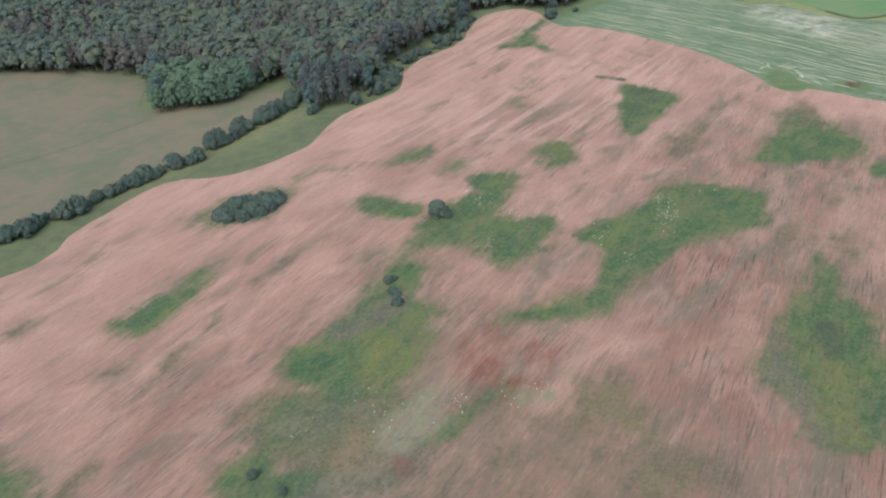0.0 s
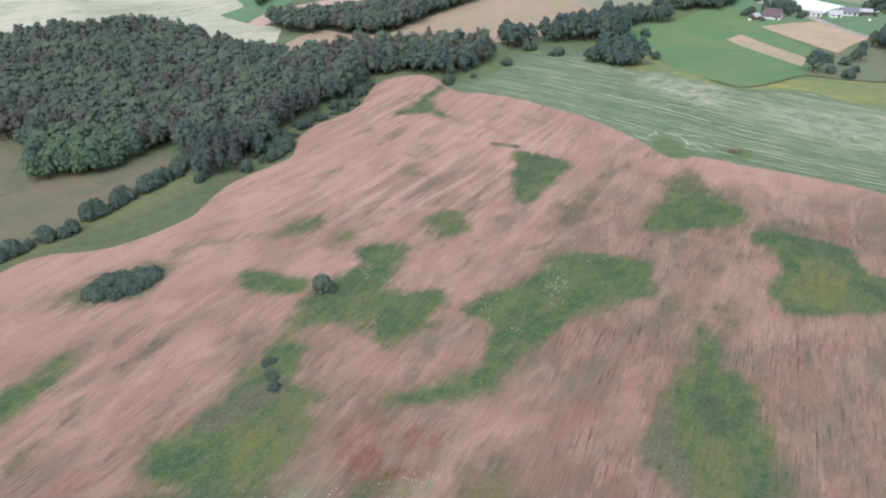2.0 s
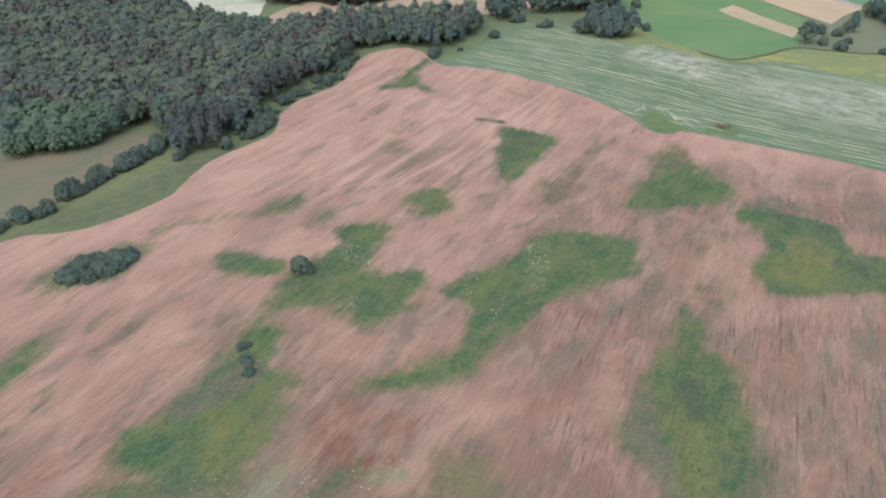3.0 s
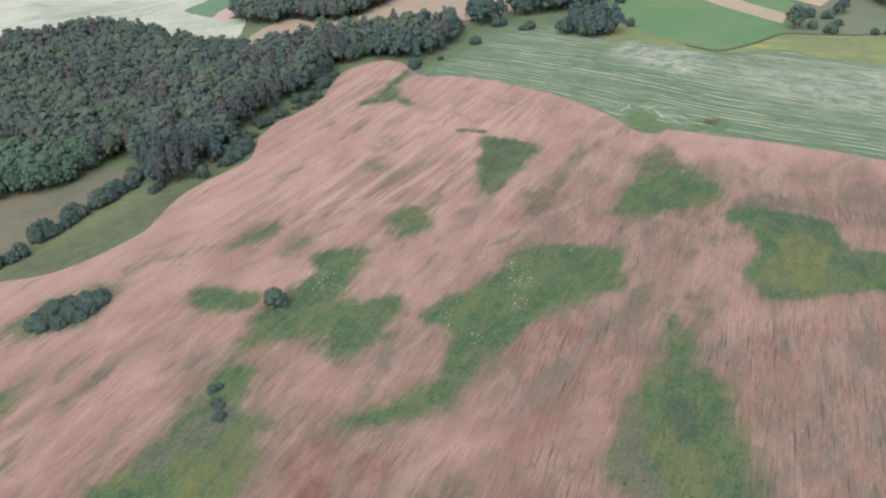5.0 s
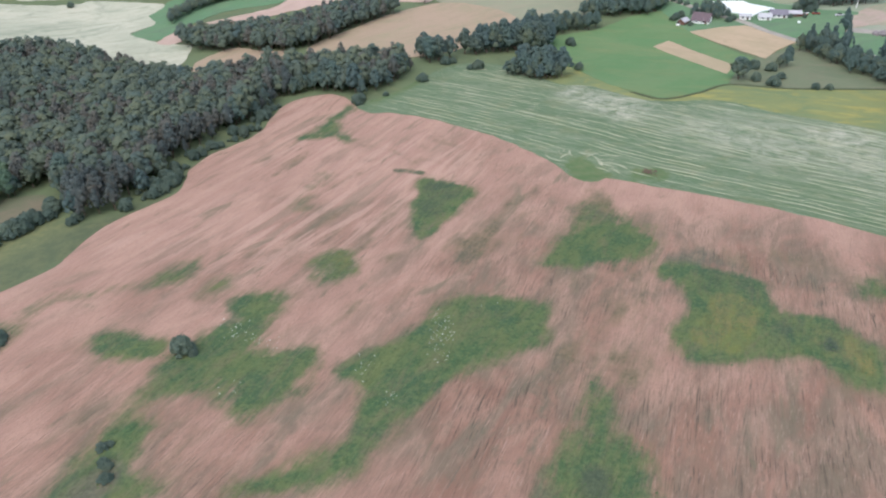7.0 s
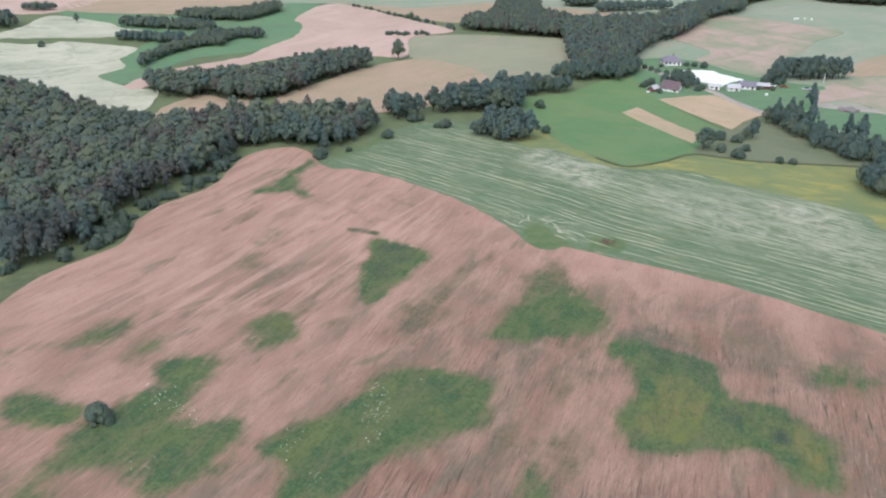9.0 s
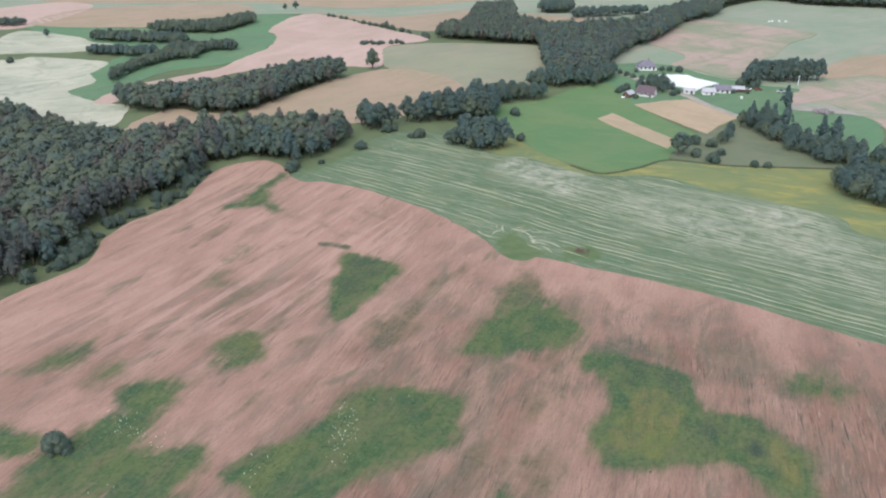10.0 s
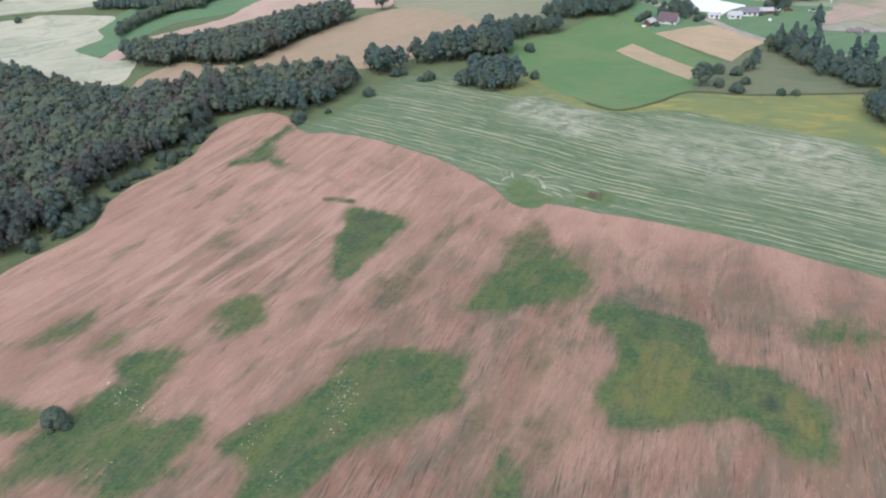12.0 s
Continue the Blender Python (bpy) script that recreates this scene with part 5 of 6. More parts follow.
# undergrowth along the forest's foot
edge = rounded([(-30, 273), (-26, 280), (-18, 289), (-15, 301), (-12, 312), (-2, 325), (8, 334), (16, 352), (20, 364)], 1.6, closed=False)
for shift in (0.0, 1.8, 3.4):
    for x, y in edge + rng.normal(size=edge.shape) * 1.7 + (-0.8 * shift + 1.6, 0.4 * shift):
        dense = 0.6 if -24 < x < -10 and 280 < y < 308 else 0.32
        if rng.random() < dense and depth(np.array([x]), np.array([y]), FIELD)[0] < -1.6:
            plant("shrub", x, y, rng.uniform(1.2, 4.6), rng, "grey-green shrub at the forest's foot", "shrubs at the forest's foot", rng.uniform(0.75, 1.05))

# other woods, from the plan
WOODS = [
    ("woods", 5.0, 11.5, 15.5, "dark green wood between two grain fields", [(-31, 484), (-12, 467), (0, 471), (18, 455), (38, 456), (66, 478), (90, 500), (84, 508), (55, 505), (32, 490), (-15, 490), (-33, 496)]),
    ("woods", 4.8, 10.0, 14.5, "dark wood behind the farm", [(218, 500), (214, 476), (230, 476), (250, 488), (262, 506), (298, 546), (326, 566), (379, 624), (431, 668), (460, 718), (420, 690), (374, 652), (330, 606), (300, 596), (258, 592), (234, 560)]),
    ("woods", 4.8, 9.0, 13.0, "dark wood along a far field", [(166, 590), (177, 577), (201, 566), (236, 560), (262, 592), (252, 612), (244, 650), (258, 715), (228, 715), (209, 660), (196, 630), (174, 612)]),
    ("woods", 3.8, 7.0, 9.5, "far hedgerow wood in a green valley", [(-32, 661), (10, 645), (26, 652), (40, 670), (34, 682), (9, 668), (-29, 671)]),
    ("woods", 3.6, 6.0, 8.5, "far hedgerow wood beside a green field", [(-70, 647), (-28, 627), (-8, 621), (-8, 631), (-63, 657)]),
    ("woods", 3.6, 6.0, 8.5, "far hedgerow wood beside a pale field", [(-71, 612), (-48, 601), (-26, 592), (-27, 602), (-65, 618)]),
    ("woods", 3.8, 6.0, 9.0, "far hedgerow wood winding down a valley", [(-44, 535), (-35, 556), (-23, 570), (-9, 577), (4, 576), (8, 592), (26, 590), (26, 602), (-11, 603), (-26, 582), (-45, 552)]),
    ("woods", 5.0, 9.0, 12.0, "far dark copse near the skyline", [(282, 694), (304, 688), (318, 726), (296, 732)]),
    ("woods", 5.0, 7.0, 10.0, "low far copse near the skyline", [(297, 656), (331, 656), (336, 668), (304, 672)]),
    ("woods", 5.0, 7.0, 9.0, "low far copse near the skyline", [(340, 662), (364, 668), (368, 680), (344, 676)]),
    ("woods", 4.0, 5.0, 7.0, "dark hedge on a far pink field", [(-147, 684), (-129, 692), (-130, 700), (-148, 697)]),
    ("woods", 6.5, 12.0, 16.0, "far dark forest on the skyline", [(455, 712), (528, 752), (552, 718), (602, 690), (700, 650), (760, 760), (600, 800), (470, 760)]),
    ("woods", 6.0, 9.0, 13.0, "far dark copse beside a pink field", [(-160, 630), (-143, 622), (-140, 640), (-158, 648)]),
]
for name, gap, lo_h, hi_h, label, outline in WOODS:
    x, y = scatter(rounded(outline, 4.0), 0.82 * gap, rng)
    k = rng.choice(["broad", "dark", "dark", "pine"] if hi_h > 10 else ["broad", "dark"], len(x))
    woodland(name, x, y, 0.86 * rng.uniform(lo_h, hi_h, len(x)), k, rng, label)

GROVES = [
    ("dark", 3.6, 8.0, 15.5, "tall dark green tree in a row behind the meadow", "trees behind the meadow", [(91, 407), (98, 400), (105, 404), (105, 411), (92, 415)]),
    ("dark", 3.8, 9.0, 17.0, "tall dark green tree in a row behind the meadow", "trees behind the meadow", [(117, 410), (131, 413), (146, 412), (160, 416), (164, 434), (157, 442), (151, 432), (117, 418)]),
    ("broad", 4.6, 8.0, 11.0, "rounded green tree in a field hedge", "trees in the field hedge", [(165, 441), (196, 445), (199, 451), (172, 455)]),
    ("broad", 5.0, 9.0, 13.0, "rounded green tree in a field hedge", "trees in the field hedge", [(200, 466), (222, 462), (234, 468), (232, 476), (216, 474), (200, 474)]),
    ("dark", 3.5, 8.0, 15.5, "dark green tree in a clump on the meadow", "clump on the meadow", [(134, 372), (140, 360), (148, 361), (152, 369), (146, 377), (138, 379)]),
    ("broad", 4.2, 5.5, 9.0, "low green tree in a clump on the meadow", "clump on the meadow", [(124, 379), (129, 370), (138, 358), (137, 368), (133, 380)]),
    ("dark", 4.6, 11.0, 15.0, "dark tree in a copse beside the farm", "copse beside the farm", [(320, 441), (335, 450), (348, 442), (370, 443), (374, 451), (356, 454), (335, 457)]),
    ("broad", 4.8, 6.0, 10.0, "bushy green tree in the hollow below the farm", "trees in the hollow", [(257, 355), (276, 374), (274, 347), (274, 322), (279, 307), (291, 302), (309, 312), (305, 318), (293, 328), (289, 346), (286, 365), (283, 378)]),
    ("dark", 4.8, 8.0, 12.5, "dark bushy tree beside the yellow meadow", "trees beside the yellow meadow", [(258, 281), (260, 272), (264, 264), (270, 256), (284, 268), (282, 290), (274, 294)]),
    ("broad", 4.5, 4.5, 8.0, "green garden tree beside the barn", "garden trees", [(252, 449), (262, 456), (272, 462), (277, 456), (274, 440), (267, 434), (263, 446)]),
    ("broad", 4.8, 8.0, 11.0, "broad green tree beside the farm road", "trees by the farm road", [(226, 466), (236, 478), (248, 486), (253, 478), (244, 466), (232, 458)]),
]
for kind, gap, lo_h, hi_h, label, group, outline in GROVES:
    x, y = scatter(rounded(outline, 3.0), gap, rng)
    for a, b in zip(x, y):
        k = "broad" if kind == "dark" and rng.random() < 0.3 else kind
        plant(k, a, b, 0.92 * rng.uniform(lo_h, hi_h), rng, label, group)
for x, y, h in ((313, 392, 14.0), (282, 358, 15.0), (288, 356, 15.5), (286, 370, 13.0), (276, 366, 12.0), (280, 372, 12.5), (295, 338, 13.5), (299, 335, 14.0)):
    plant("spruce", x, y, h, rng, "tall pointed dark spruce below the farm", "spruces below the farm")
SINGLES = [("broad", 222, 335, 10.5, "round green tree at the corner of the green field"), ("broad", 226, 338, 9.0, "round green tree at the corner of the green field"),
           ("shrub", 238, 350, 4.5, "green shrub on the rough pasture"), ("shrub", 228, 331, 4.0, "green shrub on the rough pasture"), ("shrub", 231, 322, 4.5, "green shrub on the rough pasture"),
           ("shrub", 243, 344, 4.0, "green shrub on the rough pasture"), ("broad", 249, 347, 6.5, "small bushy tree on the rough pasture"), ("broad", 254, 349, 7.0, "small bushy tree on the rough pasture"),
           ("shrub", 245, 313, 3.0, "low shrub on the rough pasture"), ("shrub", 250, 311, 2.6, "low shrub on the rough pasture"), ("shrub", 240, 331, 3.0, "low shrub on the rough pasture"),
           ("shrub", 173, 419, 4.5, "single shrub in the green field"), ("shrub", 162, 374, 4.0, "single shrub beside the green field"), ("shrub", 116, 387, 4.6, "round shrub at the meadow's head"),
           ("shrub", 112, 387, 2.6, "low shrub at the meadow's head"), ("shrub", 87, 375, 4.0, "single small shrub on the meadow's edge"), ("shrub", 68, 360, 2.2, "low shrub on the meadow's edge"),
           ("shrub", 55, 354, 4.6, "dark shrub between the two fields"), ("shrub", 57, 357, 3.8, "dark shrub between the two fields"), ("broad", 111, 515, 12.5, "pointed tree at a far wood's end"),
           ("shrub", 102, 398, 4.0, "green shrub below tall trees"), ("shrub", 106, 399, 3.0, "green shrub below tall trees"),
           ("broad", 140, 651, 6.0, "small tree on a far field boundary"), ("broad", 66, 735, 6.0, "small tree on a far lane"), ("broad", 75, 745, 7.0, "small tree on a far lane"),
           ("broad", -105, 655, 7.0, "small tree on the pale field"), ("broad", -73, 645, 7.0, "small tree on the pale field"), ("shrub", -115, 595, 4.0, "shrub on a pale field boundary")]
lane = rounded([(161, 586), (157, 606), (149, 628), (138, 656), (125, 672), (112, 692), (100, 704)], 3.0, closed=False)
SINGLES += [("shrub", x + rng.normal() * 1.2, y + rng.normal() * 1.2, rng.uniform(1.2, 3.6), "low bush on a far field boundary") for x, y in lane if rng.random() < 0.55]
SINGLES += [("shrub", x + rng.normal() * 0.8, y + rng.normal() * 1.5, rng.uniform(2.0, 3.4), "low bush in a thicket on a far pink field") for x, y in rounded([(114, 586), (124, 581), (140, 574)], 2.2, closed=False)]
SINGLES += [("shrub", x, y, h, "clipped green hedge bush by the farm road") for x, y, h in ((258, 489, 3.0), (260, 484, 3.0), (262, 479, 3.0), (264, 474, 2.8), (268, 470, 2.8))]
SINGLES += [("shrub", x, y, h, "green garden shrub beside the farmhouse") for x, y, h in ((289, 486, 3.0), (293, 484, 3.4), (298, 481, 4.0), (272, 486, 2.4), (275, 472, 3.0))]
SINGLES += [("shrub", x, y, h, "green garden shrub beside the barn") for x, y, h in ((243, 447, 3.2), (246, 450, 3.6), (250, 452, 4.0), (270, 434, 3.0), (274, 436, 3.4), (248, 435, 2.4))]
SINGLES += [("shrub", x, y, h, "low bush in the farm yard") for x, y, h in ((305, 430, 2.4), (312, 427, 2.2), (322, 438, 4.0), (318, 443, 5.0), (326, 441, 4.4))]
for kind, x, y, h, label in SINGLES:
    plant(kind, x, y, h, rng, label)

# the lone round tree in the field, two thorn shrubs, and the willow thicket
plant("shrub", -0.6, 182.0, 5.0, rng, "dark round bush standing alone in green weeds", "", 0.92)
plant("shrub", 1.6, 180.6, 2.2, rng, "low dark bush beside a taller one in green weeds")
for x, y, h, w in ((-13.6, 153.2, 1.9, 1.25), (-12.2, 153.8, 1.5, 1.2), (-12.4, 148.6, 1.9, 1.2), (-11.4, 147.6, 1.5, 1.2), (-11.3, 144.2, 2.0, 1.15)):
    plant("shrub", x, y, h, rng, "grey-green thorn shrub in a weedy patch", "thorn shrubs", w)
THICKET = rounded([(-65, 194.5), (-60.5, 190.5), (-54.5, 190.5), (-49, 193), (-46, 198), (-47.5, 203), (-56, 201.5), (-63, 201)], 2.0)
x, y = scatter(THICKET, 2.7, rng)
for a, b in zip(x, y):
    plant("shrub", a, b, rng.uniform(1.9, 3.7), rng, "rounded grey-green willow bush in a thicket", "willow thicket", 1.25)
for x, y in ((-37, 96.5), (-31, 92)):
    plant("shrub", x, y, 2.0, rng, "small dark shrub in green weeds", "", 0.8)
hedge = rounded([(-140, 178), (-127, 193), (-121, 199), (-116, 205), (-110, 209), (-103, 219), (-97, 223), (-92, 231)], 2.3, closed=False)
hedge2 = rounded([(-88, 234), (-81, 239)], 3.2, closed=False)
hedge3 = rounded([(-63, 265), (-57, 275), (-52, 286), (-50, 296)], 3.0, closed=False)
hedge4 = rounded([(-76, 247), (-70, 256), (-65, 264), (-57, 275)], 2.4, closed=False)
for line in (hedge, hedge2, hedge3, hedge4):
    for x, y in line + rng.normal(size=line.shape) * 0.9:
        plant("shrub", x, y, rng.uniform(2.6, 5.6), rng, "dark green bush in a field hedge", "field hedge", 1.0)
for x, y, h in ((-77.5, 246, 6.5), (-75.5, 249, 6.5), (-69.5, 260, 5.5), (-71, 257, 5.0)):
    plant("shrub", x, y, h, rng, "tall dark green bush in a field hedge", "field hedge", 0.75)
for x, y in ((-45, 268), (-44, 271)):
    plant("shrub", x, y, 3.0, rng, "dark green bush in a field hedge", "field hedge")


# ---- weeds and wildflowers in the crop ----
def tufts(name, outline, gap, rng, mat, label, tall=0.35, wide=0.45, share=1.0, category="weeds"):
    ring = rounded(outline, 3.0)
    big = ring + (ring - ring.mean(0)) * 0.06
    x, y = scatter(big, gap, rng)
    d = depth(x, y, ring)
    keep = rng.random(len(x)) < share * np.clip(0.30 + d / 6.0 + (0.35 if category != "flowers" else 0.2) * wobble(x, y, 4, 2.0), 0.0, 1.0)
    x, y = x[keep], y[keep]
    n = len(x)
    s = rng.uniform(0.6, 1.4, n)
    a = rng.uniform(0, 6.28, n)
    z = land(x, y) + 0.5
    vs = [np.column_stack([x + rng.normal(size=n) * 0.1, y + rng.normal(size=n) * 0.1, z + tall * s])]
    for k in range(5):
        r = wide * s * rng.uniform(0.6, 1.3, n)
        vs.append(np.column_stack([x + r * np.cos(a + k * 1.257), y + r * np.sin(a + k * 1.257), z - 0.05 + 0.2 * tall * rng.uniform(0, 1, n)]))
    i = np.arange(n)
    faces = np.vstack([np.column_stack([i, n * (k + 1) + i, n * ((k + 1) % 5 + 1) + i]) for k in range(5)])
    return tagged(new(name, smooth_mesh(mesh_from(name, np.vstack(vs), faces, mat))), label, category, kind="stuff")


for spot, kind, force, soft_rim, outline in SPOTS:
    if kind == "weed":
        tufts("weed_patch", outline, 1.0 if force > 0.7 else 1.5, rng, WEED_LEAF, "green weeds and grass where the crop has failed", 0.16, 0.36, (0.25 if spot == "ring" else 0.42) * force)
FLOWERS = [([(60, 186), (64, 184), (62, 172), (57, 163), (54, 166), (57, 177)], 0.9, 0.8), ([(8, 195), (14, 192), (20, 186), (22, 178), (14, 180), (7, 185)], 1.2, 0.5),
           ([(10, 171), (14, 169), (12, 163), (8, 165)], 1.1, 0.6), ([(40, 172), (44, 171), (41, 160), (38, 164)], 1.2, 0.5), ([(-24, 120), (-8, 122), (-4, 104), (-18, 104)], 2.0, 0.35),
           ([(-32, 108), (-26, 110), (-24, 104), (-30, 102)], 1.6, 0.4), ([(62, 188), (84, 183), (85, 180), (64, 185)], 1.7, 0.4),
           ([(11, 114), (21, 113), (21, 108), (11, 108)], 1.0, 0.5), ([(0, 116), (3, 112), (2, 104), (-1, 106)], 1.2, 0.5), ([(44, 157), (47, 156), (46, 152), (43, 152)], 0.9, 0.6)]
for outline, gap, share in FLOWERS:
    tufts("wildflowers", outline, 0.6 * gap, rng, FLOWER, "scattered white wildflowers among green weeds", 0.3, 0.085, 0.45 * share, "flowers")
# brown rushes in a damp spot of the meadow
tufts("rushes", [(140, 248), (143, 251), (146, 248), (144, 244), (141, 245)], 0.8, rng, BARK, "small brown patch of dead rushes on the meadow", 0.3, 0.4, 1.0, "rushes")


# ---- the farm ----
def box(bm, x0, x1, y0, y1, z0, z1):
    m = Matrix.Translation(((x0 + x1) / 2, (y0 + y1) / 2, (z0 + z1) / 2)) @ Matrix.Diagonal((x1 - x0, y1 - y0, z1 - z0, 1))
    return bmesh.ops.create_cube(bm, size=1.0, matrix=m)


def roof_shape(length, width, z0, z1, over=0.5, hip=0.0):
    """A pitched roof with thickness and eaves; hip: how far the ridge stops short of the gables."""
    bm = bmesh.new()
    a, b, r = length / 2 + over, width / 2 + over, length / 2 + over - hip
    drop = (z1 - z0) / (width / 2) * over
    rings = []
    for dz in (0.0, -0.22):
        lo, hi = z0 - drop + dz, z1 + dz
        rings.append([bm.verts.new(p) for p in ((-a, -b, lo), (a, -b, lo), (a, b, lo), (-a, b, lo), (-r, 0, hi), (r, 0, hi))])
    t, u = rings
    for q, flip in ((t, False), (u, True)):
        for f in ((0, 1, 5, 4), (2, 3, 4, 5), (1, 2, 5), (3, 0, 4)):
            if len(f) == 3 and hip == 0.0:
                continue
            vs = [q[k] for k in f]
            bm.faces.new(vs[::-1] if flip else vs)
    loop = (0, 1, 2, 3) if hip else (0, 1, 5, 2, 3, 4)
    for i, k in enumerate(loop):
        n = loop[(i + 1) % len(loop)]
        bm.faces.new([t[k], u[k], u[n], t[n]])
    return bm


def building(name, x, y, turn, length, width, eaves, ridge, wall, roof, label, windows=3, hip=0.0, door=True, chimney=True, category="house"):
    root = new(name)
    root.matrix_basis = pose(*at_land(x, y, -0.15), 0, 0, turn)
    tagged(root, label, category)
    bm = bmesh.new()
    box(bm, -length / 2, length / 2, -width / 2, width / 2, 0, eaves)
    if not hip:
        for s in (-1, 1):
            vs = [bm.verts.new(p) for p in ((s * length / 2, -width / 2, eaves), (s * length / 2, width / 2, eaves), (s * length / 2, 0, ridge - 0.22),
                                            (s * (length / 2 - 0.3), -width / 2, eaves), (s * (length / 2 - 0.3), width / 2, eaves), (s * (length / 2 - 0.3), 0, ridge - 0.22))]
            bm.faces.new((vs[0], vs[1], vs[2]))
            bm.faces.new((vs[4], vs[3], vs[5]))
            bm.faces.new((vs[0], vs[2], vs[5], vs[3]))
            bm.faces.new((vs[1], vs[4], vs[5], vs[2]))
    part("wall", bm, wall, root)
    roof_part = part("roof", roof_shape(length, width, eaves, ridge, 0.5, hip), roof, root)
    for k in range(windows):
        cx = -length / 2 + length * (k + 0.7) / (windows + 0.4)
        for side in (-1, 1):
            bm = bmesh.new()
            box(bm, cx - 0.65, cx + 0.65, side * width / 2 - 0.06, side * width / 2 + 0.06, 0.95, 2.2)
            w = part("window", bm, TIN, root, "white window frame")
            bm = bmesh.new()
            box(bm, cx - 0.54, cx - 0.04, side * width / 2 - 0.09, side * width / 2 + 0.09, 1.05, 2.1)
            box(bm, cx + 0.04, cx + 0.54, side * width / 2 - 0.09, side * width / 2 + 0.09, 1.05, 2.1)
            part("pane", bm, GLASS, w, "dark window glass")
    if door:
        bm = bmesh.new()
        box(bm, length / 2 - 2.2, length / 2 - 1.2, -width / 2 - 0.07, -width / 2 + 0.05, 0.15, 2.2)
        part("door", bm, BRICK, root, "brown door")
    if chimney:
        bm = bmesh.new()
        box(bm, 0.8, 1.5, 0.3, 1.0, ridge - 0.8, ridge + 0.9)
        part("chimney", bm, BRICK, roof_part, "brick chimney")
    return root


building("farmhouse", 281, 492, -12, 11.5, 8.0, 2.9, 5.8, WALL, ROOF, "white farmhouse with a grey-violet hipped roof", 4, hip=4.0)
building("barn", 256.5, 439, -42, 9.5, 7.0, 2.2, 5.6, WALL, ROOF_RED, "white-walled barn with a dark violet roof among trees", 2, chimney=False, category="barn")
building("shed", 246, 440, 35, 5.5, 4.0, 2.3, 3.6, BRICK, TIN, "small brown shed with a pale tin roof", 1, chimney=False, category="shed")
building("garage", 281, 436, -25, 6.0, 3.5, 2.5, 3.3, WALL, TIN, "small white garage with a pale roof", 2, chimney=False, category="garage")
building("farm_building", 290.5, 432, -18, 6.5, 5.0, 2.3, 3.8, WALL, TIN, "white farm building with a pale tin roof", 2, chimney=False, category="farm building")
building("farm_building", 300, 434, -22, 9.0, 6.5, 2.4, 4.4, WALL, ROOF, "farm building with a grey-violet roof", 3, chimney=False, category="farm building")
building("shed", 309, 433, -18, 7.0, 5.0, 2.3, 3.4, BRICK, TIN, "low shed with a pale roof", 1, chimney=False, category="shed")

# the white film spread over a plot beside the farm
film_ring = rounded([(276, 470), (282, 474.5), (297, 472), (300, 463), (307, 449.5), (298, 446.5), (286, 439), (283, 447), (277, 455)], 2.0)
film = sheet("film_cover", film_ring, 0.7, 1.6, FILM, "bright white plastic film spread over a plot", "film")
fm = film.data
for v in fm.vertices:
    if v.co.z > float(land(v.co.x, v.co.y)) + 0.3:
        v.co.z += 0.14 * math.sin(v.co.x * 2.2 + v.co.y * 0.8) + 0.05 * math.sin(v.co.y * 3.1)


def vehicle(name, x, y, turn, length, body, label, category, cab=0.45):
    root = new(name)
    root.matrix_basis = pose(*at_land(x, y, 0.0), 0, 0, turn)
    tagged(root, label, category)
    bm = bmesh.new()
    box(bm, -length / 2, length / 2, -0.9, 0.9, 0.35, 1.05)
    bmesh.ops.bevel(bm, geom=bm.edges[:], offset=0.12, segments=2, affect="EDGES")
    part("body", bm, body, root)
    bm = bmesh.new()
    got = box(bm, -length * cab / 2, length * cab / 2, -0.78, 0.78, 1.0, 1.6)
    for v in got["verts"]:
        if v.co.z > 1.3:
            v.co.x *= 0.75
            v.co.y *= 0.85
    bmesh.ops.bevel(bm, geom=bm.edges[:], offset=0.08, segments=2, affect="EDGES")
    part("cabin", bm, GLASS, root, "dark glazed cabin")
    for sx in (-1, 1):
        for sy in (-1, 1):
            bm = bmesh.new()
            bmesh.ops.create_cone(bm, cap_ends=True, segments=14, radius1=0.34, radius2=0.34, depth=0.22, matrix=pose(sx * length * 0.31, sy * 0.85, 0.34, 90, 0, 0))
            part("wheel", bm, RUBBER, root, "black wheel")
    return root


vehicle("car", 314, 431, 10, 4.3, RUST, "red vehicle parked in the farm yard", "vehicle")
vehicle("car", 317, 434, 35, 4.5, WALL, "white vehicle parked in the farm yard", "vehicle")
vehicle("car", 322, 432, -15, 4.3, RUST, "red vehicle parked in the farm yard", "vehicle")
vehicle("car", 242, 438, 60, 4.2, WALL, "white vehicle parked beside the barn", "vehicle")
vehicle("car", 332, 425, -10, 5.0, TIN, "pale vehicle parked on the farm track", "vehicle")


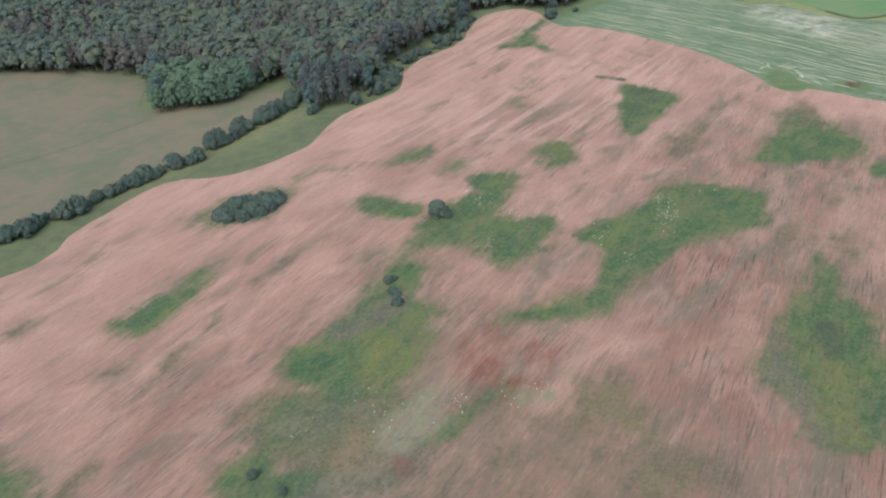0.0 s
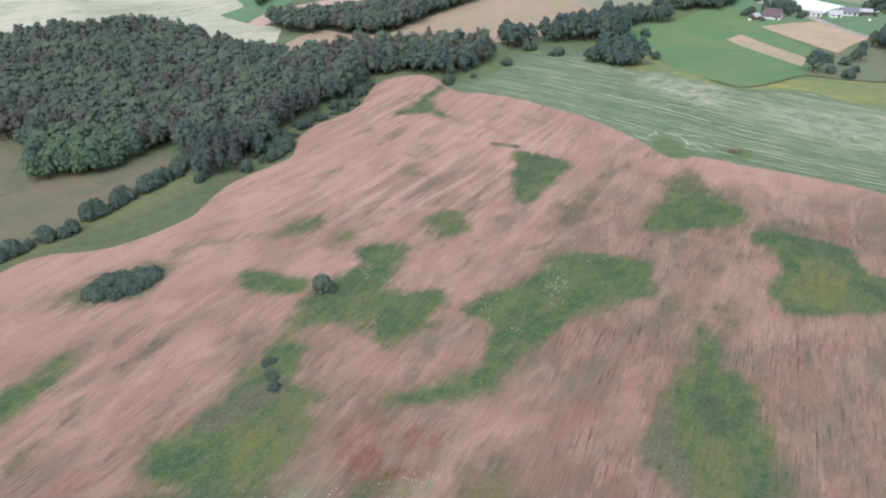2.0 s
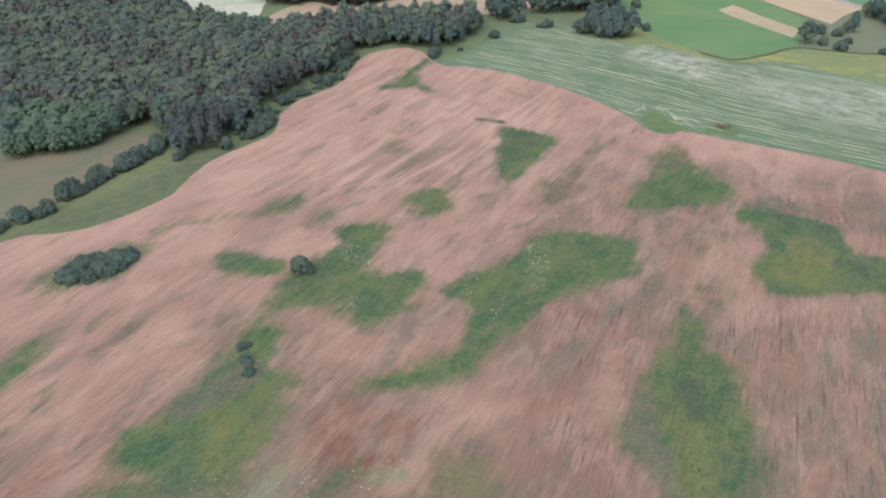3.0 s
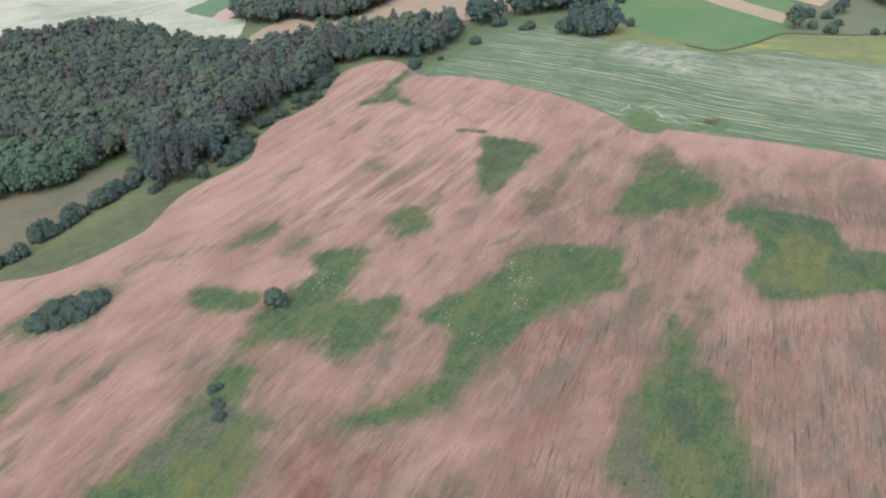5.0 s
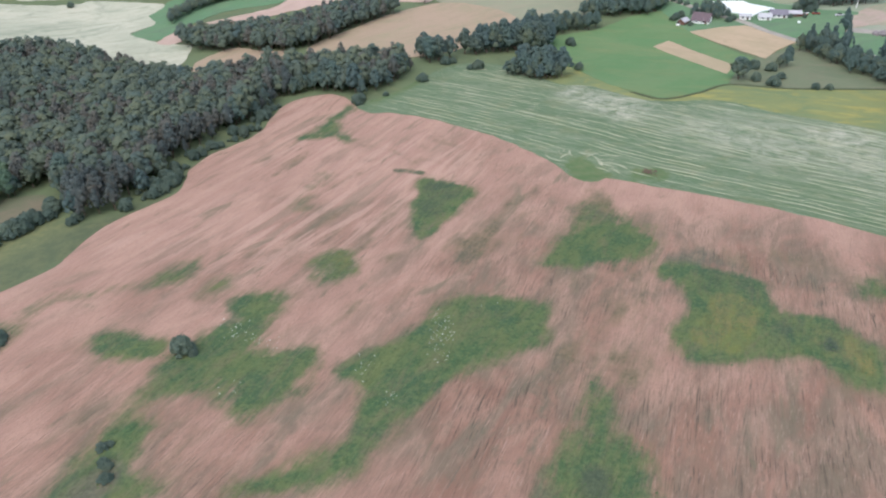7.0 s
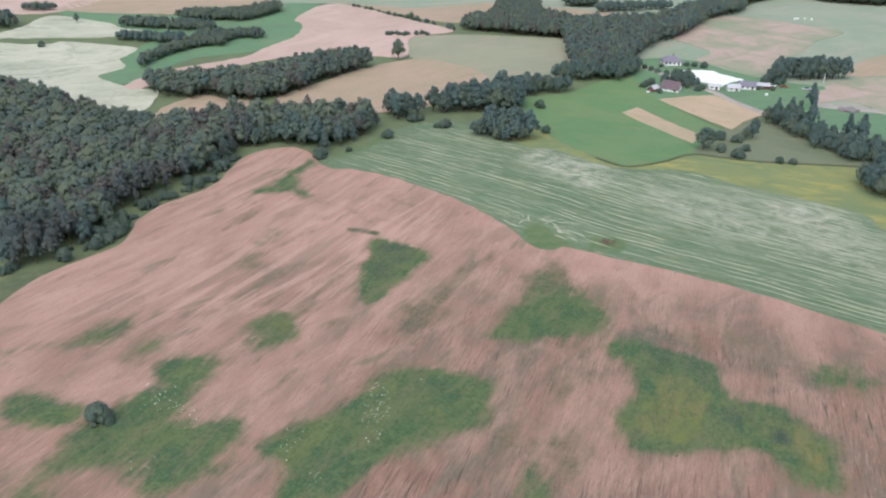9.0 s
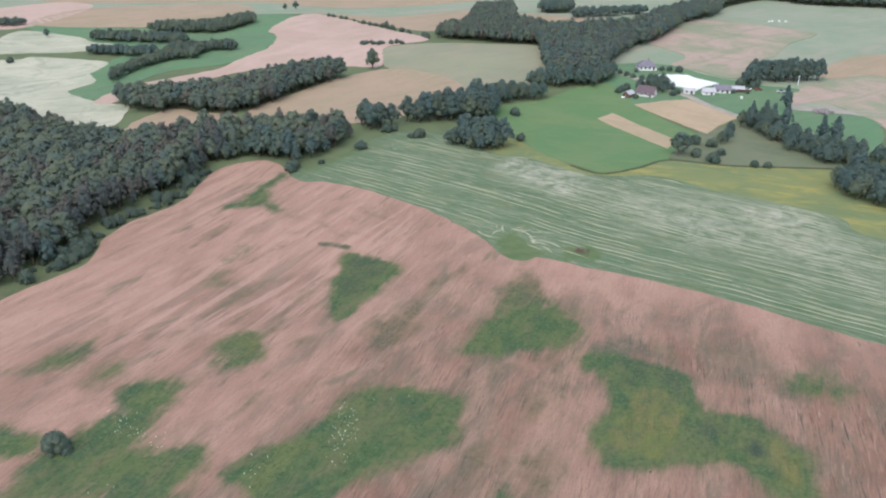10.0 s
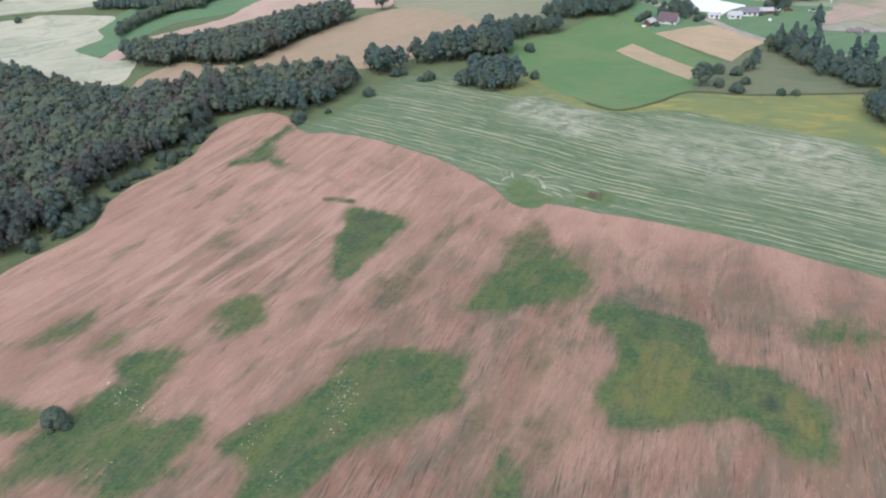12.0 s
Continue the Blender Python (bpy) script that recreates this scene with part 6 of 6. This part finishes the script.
def heap(name, x, y, spread, count, size, rng, label):
    root = new(name)
    root.matrix_basis = pose(*at_land(x, y))
    tagged(root, label, "stones")
    shapes = []
    for k in range(4):
        v = ICO_V * rng.uniform(0.75, 1.15, (len(ICO_V), 1)) * (1, 0.8, 0.6)
        shapes.append(mesh_from("stone", v, ICO_F, STONE))
    for k in range(count):
        a, r = rng.uniform(0, 6.28), spread * math.sqrt(rng.random())
        s = size * rng.uniform(0.5, 1.3)
        st = child("stone", shapes[k % 4], root)
        st.matrix_basis = Matrix.LocRotScale((1.5 * r * math.cos(a), r * math.sin(a), s * 0.3 + 0.8 * size * max(0, 1 - r / spread)), Euler((rng.normal() * 0.3, rng.normal() * 0.3, a)), (s, s, s))
    return root


heap("stone_heap", 330, 384, 4.0, 40, 1.2, rng, "heap of greyish pink stones on bare ground")
ribbon("bare_ground", [(318, 398), (328, 390), (345, 380), (362, 372)], 9.0, 0.3, DIRT, "bare trampled strip by the stone heap", "bare ground")


def bale(x, y, turn):
    root = new("silage_bale")
    root.matrix_basis = pose(*at_land(x, y), 0, 0, turn)
    bm = bmesh.new()
    bmesh.ops.create_cone(bm, cap_ends=True, segments=18, radius1=0.75, radius2=0.75, depth=1.3, matrix=pose(0, 0, 0.72, 90, 0, 0))
    bmesh.ops.bevel(bm, geom=[e for e in bm.edges if e.calc_face_angle(0) > 1.0], offset=0.14, segments=2, affect="EDGES")
    part("wrapping", bm, FILM, root)
    return tagged(root, "white wrapped silage bale on a far field", "bale", "bales on the far field")


for x, y, turn in ((458, 632, 10), (462, 634, 40), (468, 633, 70), (473, 631, 15), (303, 418, 30)):
    bale(x, y, turn)


pole = new("utility_pole")
pole.matrix_basis = pose(*at_land(352, 438.5))
tagged(pole, "tall white pole standing in front of dark trees", "pole")
child("shaft", mesh_from("shaft", *tube([(0, 0, -0.5), (0, 0, 2.5), (0, 0, 5.6)], [0.24, 0.2, 0.15], 10), WALL), pole)
bm = bmesh.new()
box(bm, -0.8, 0.8, -0.06, 0.06, 5.2, 5.32)
part("crossarm", bm, TIN, pole)
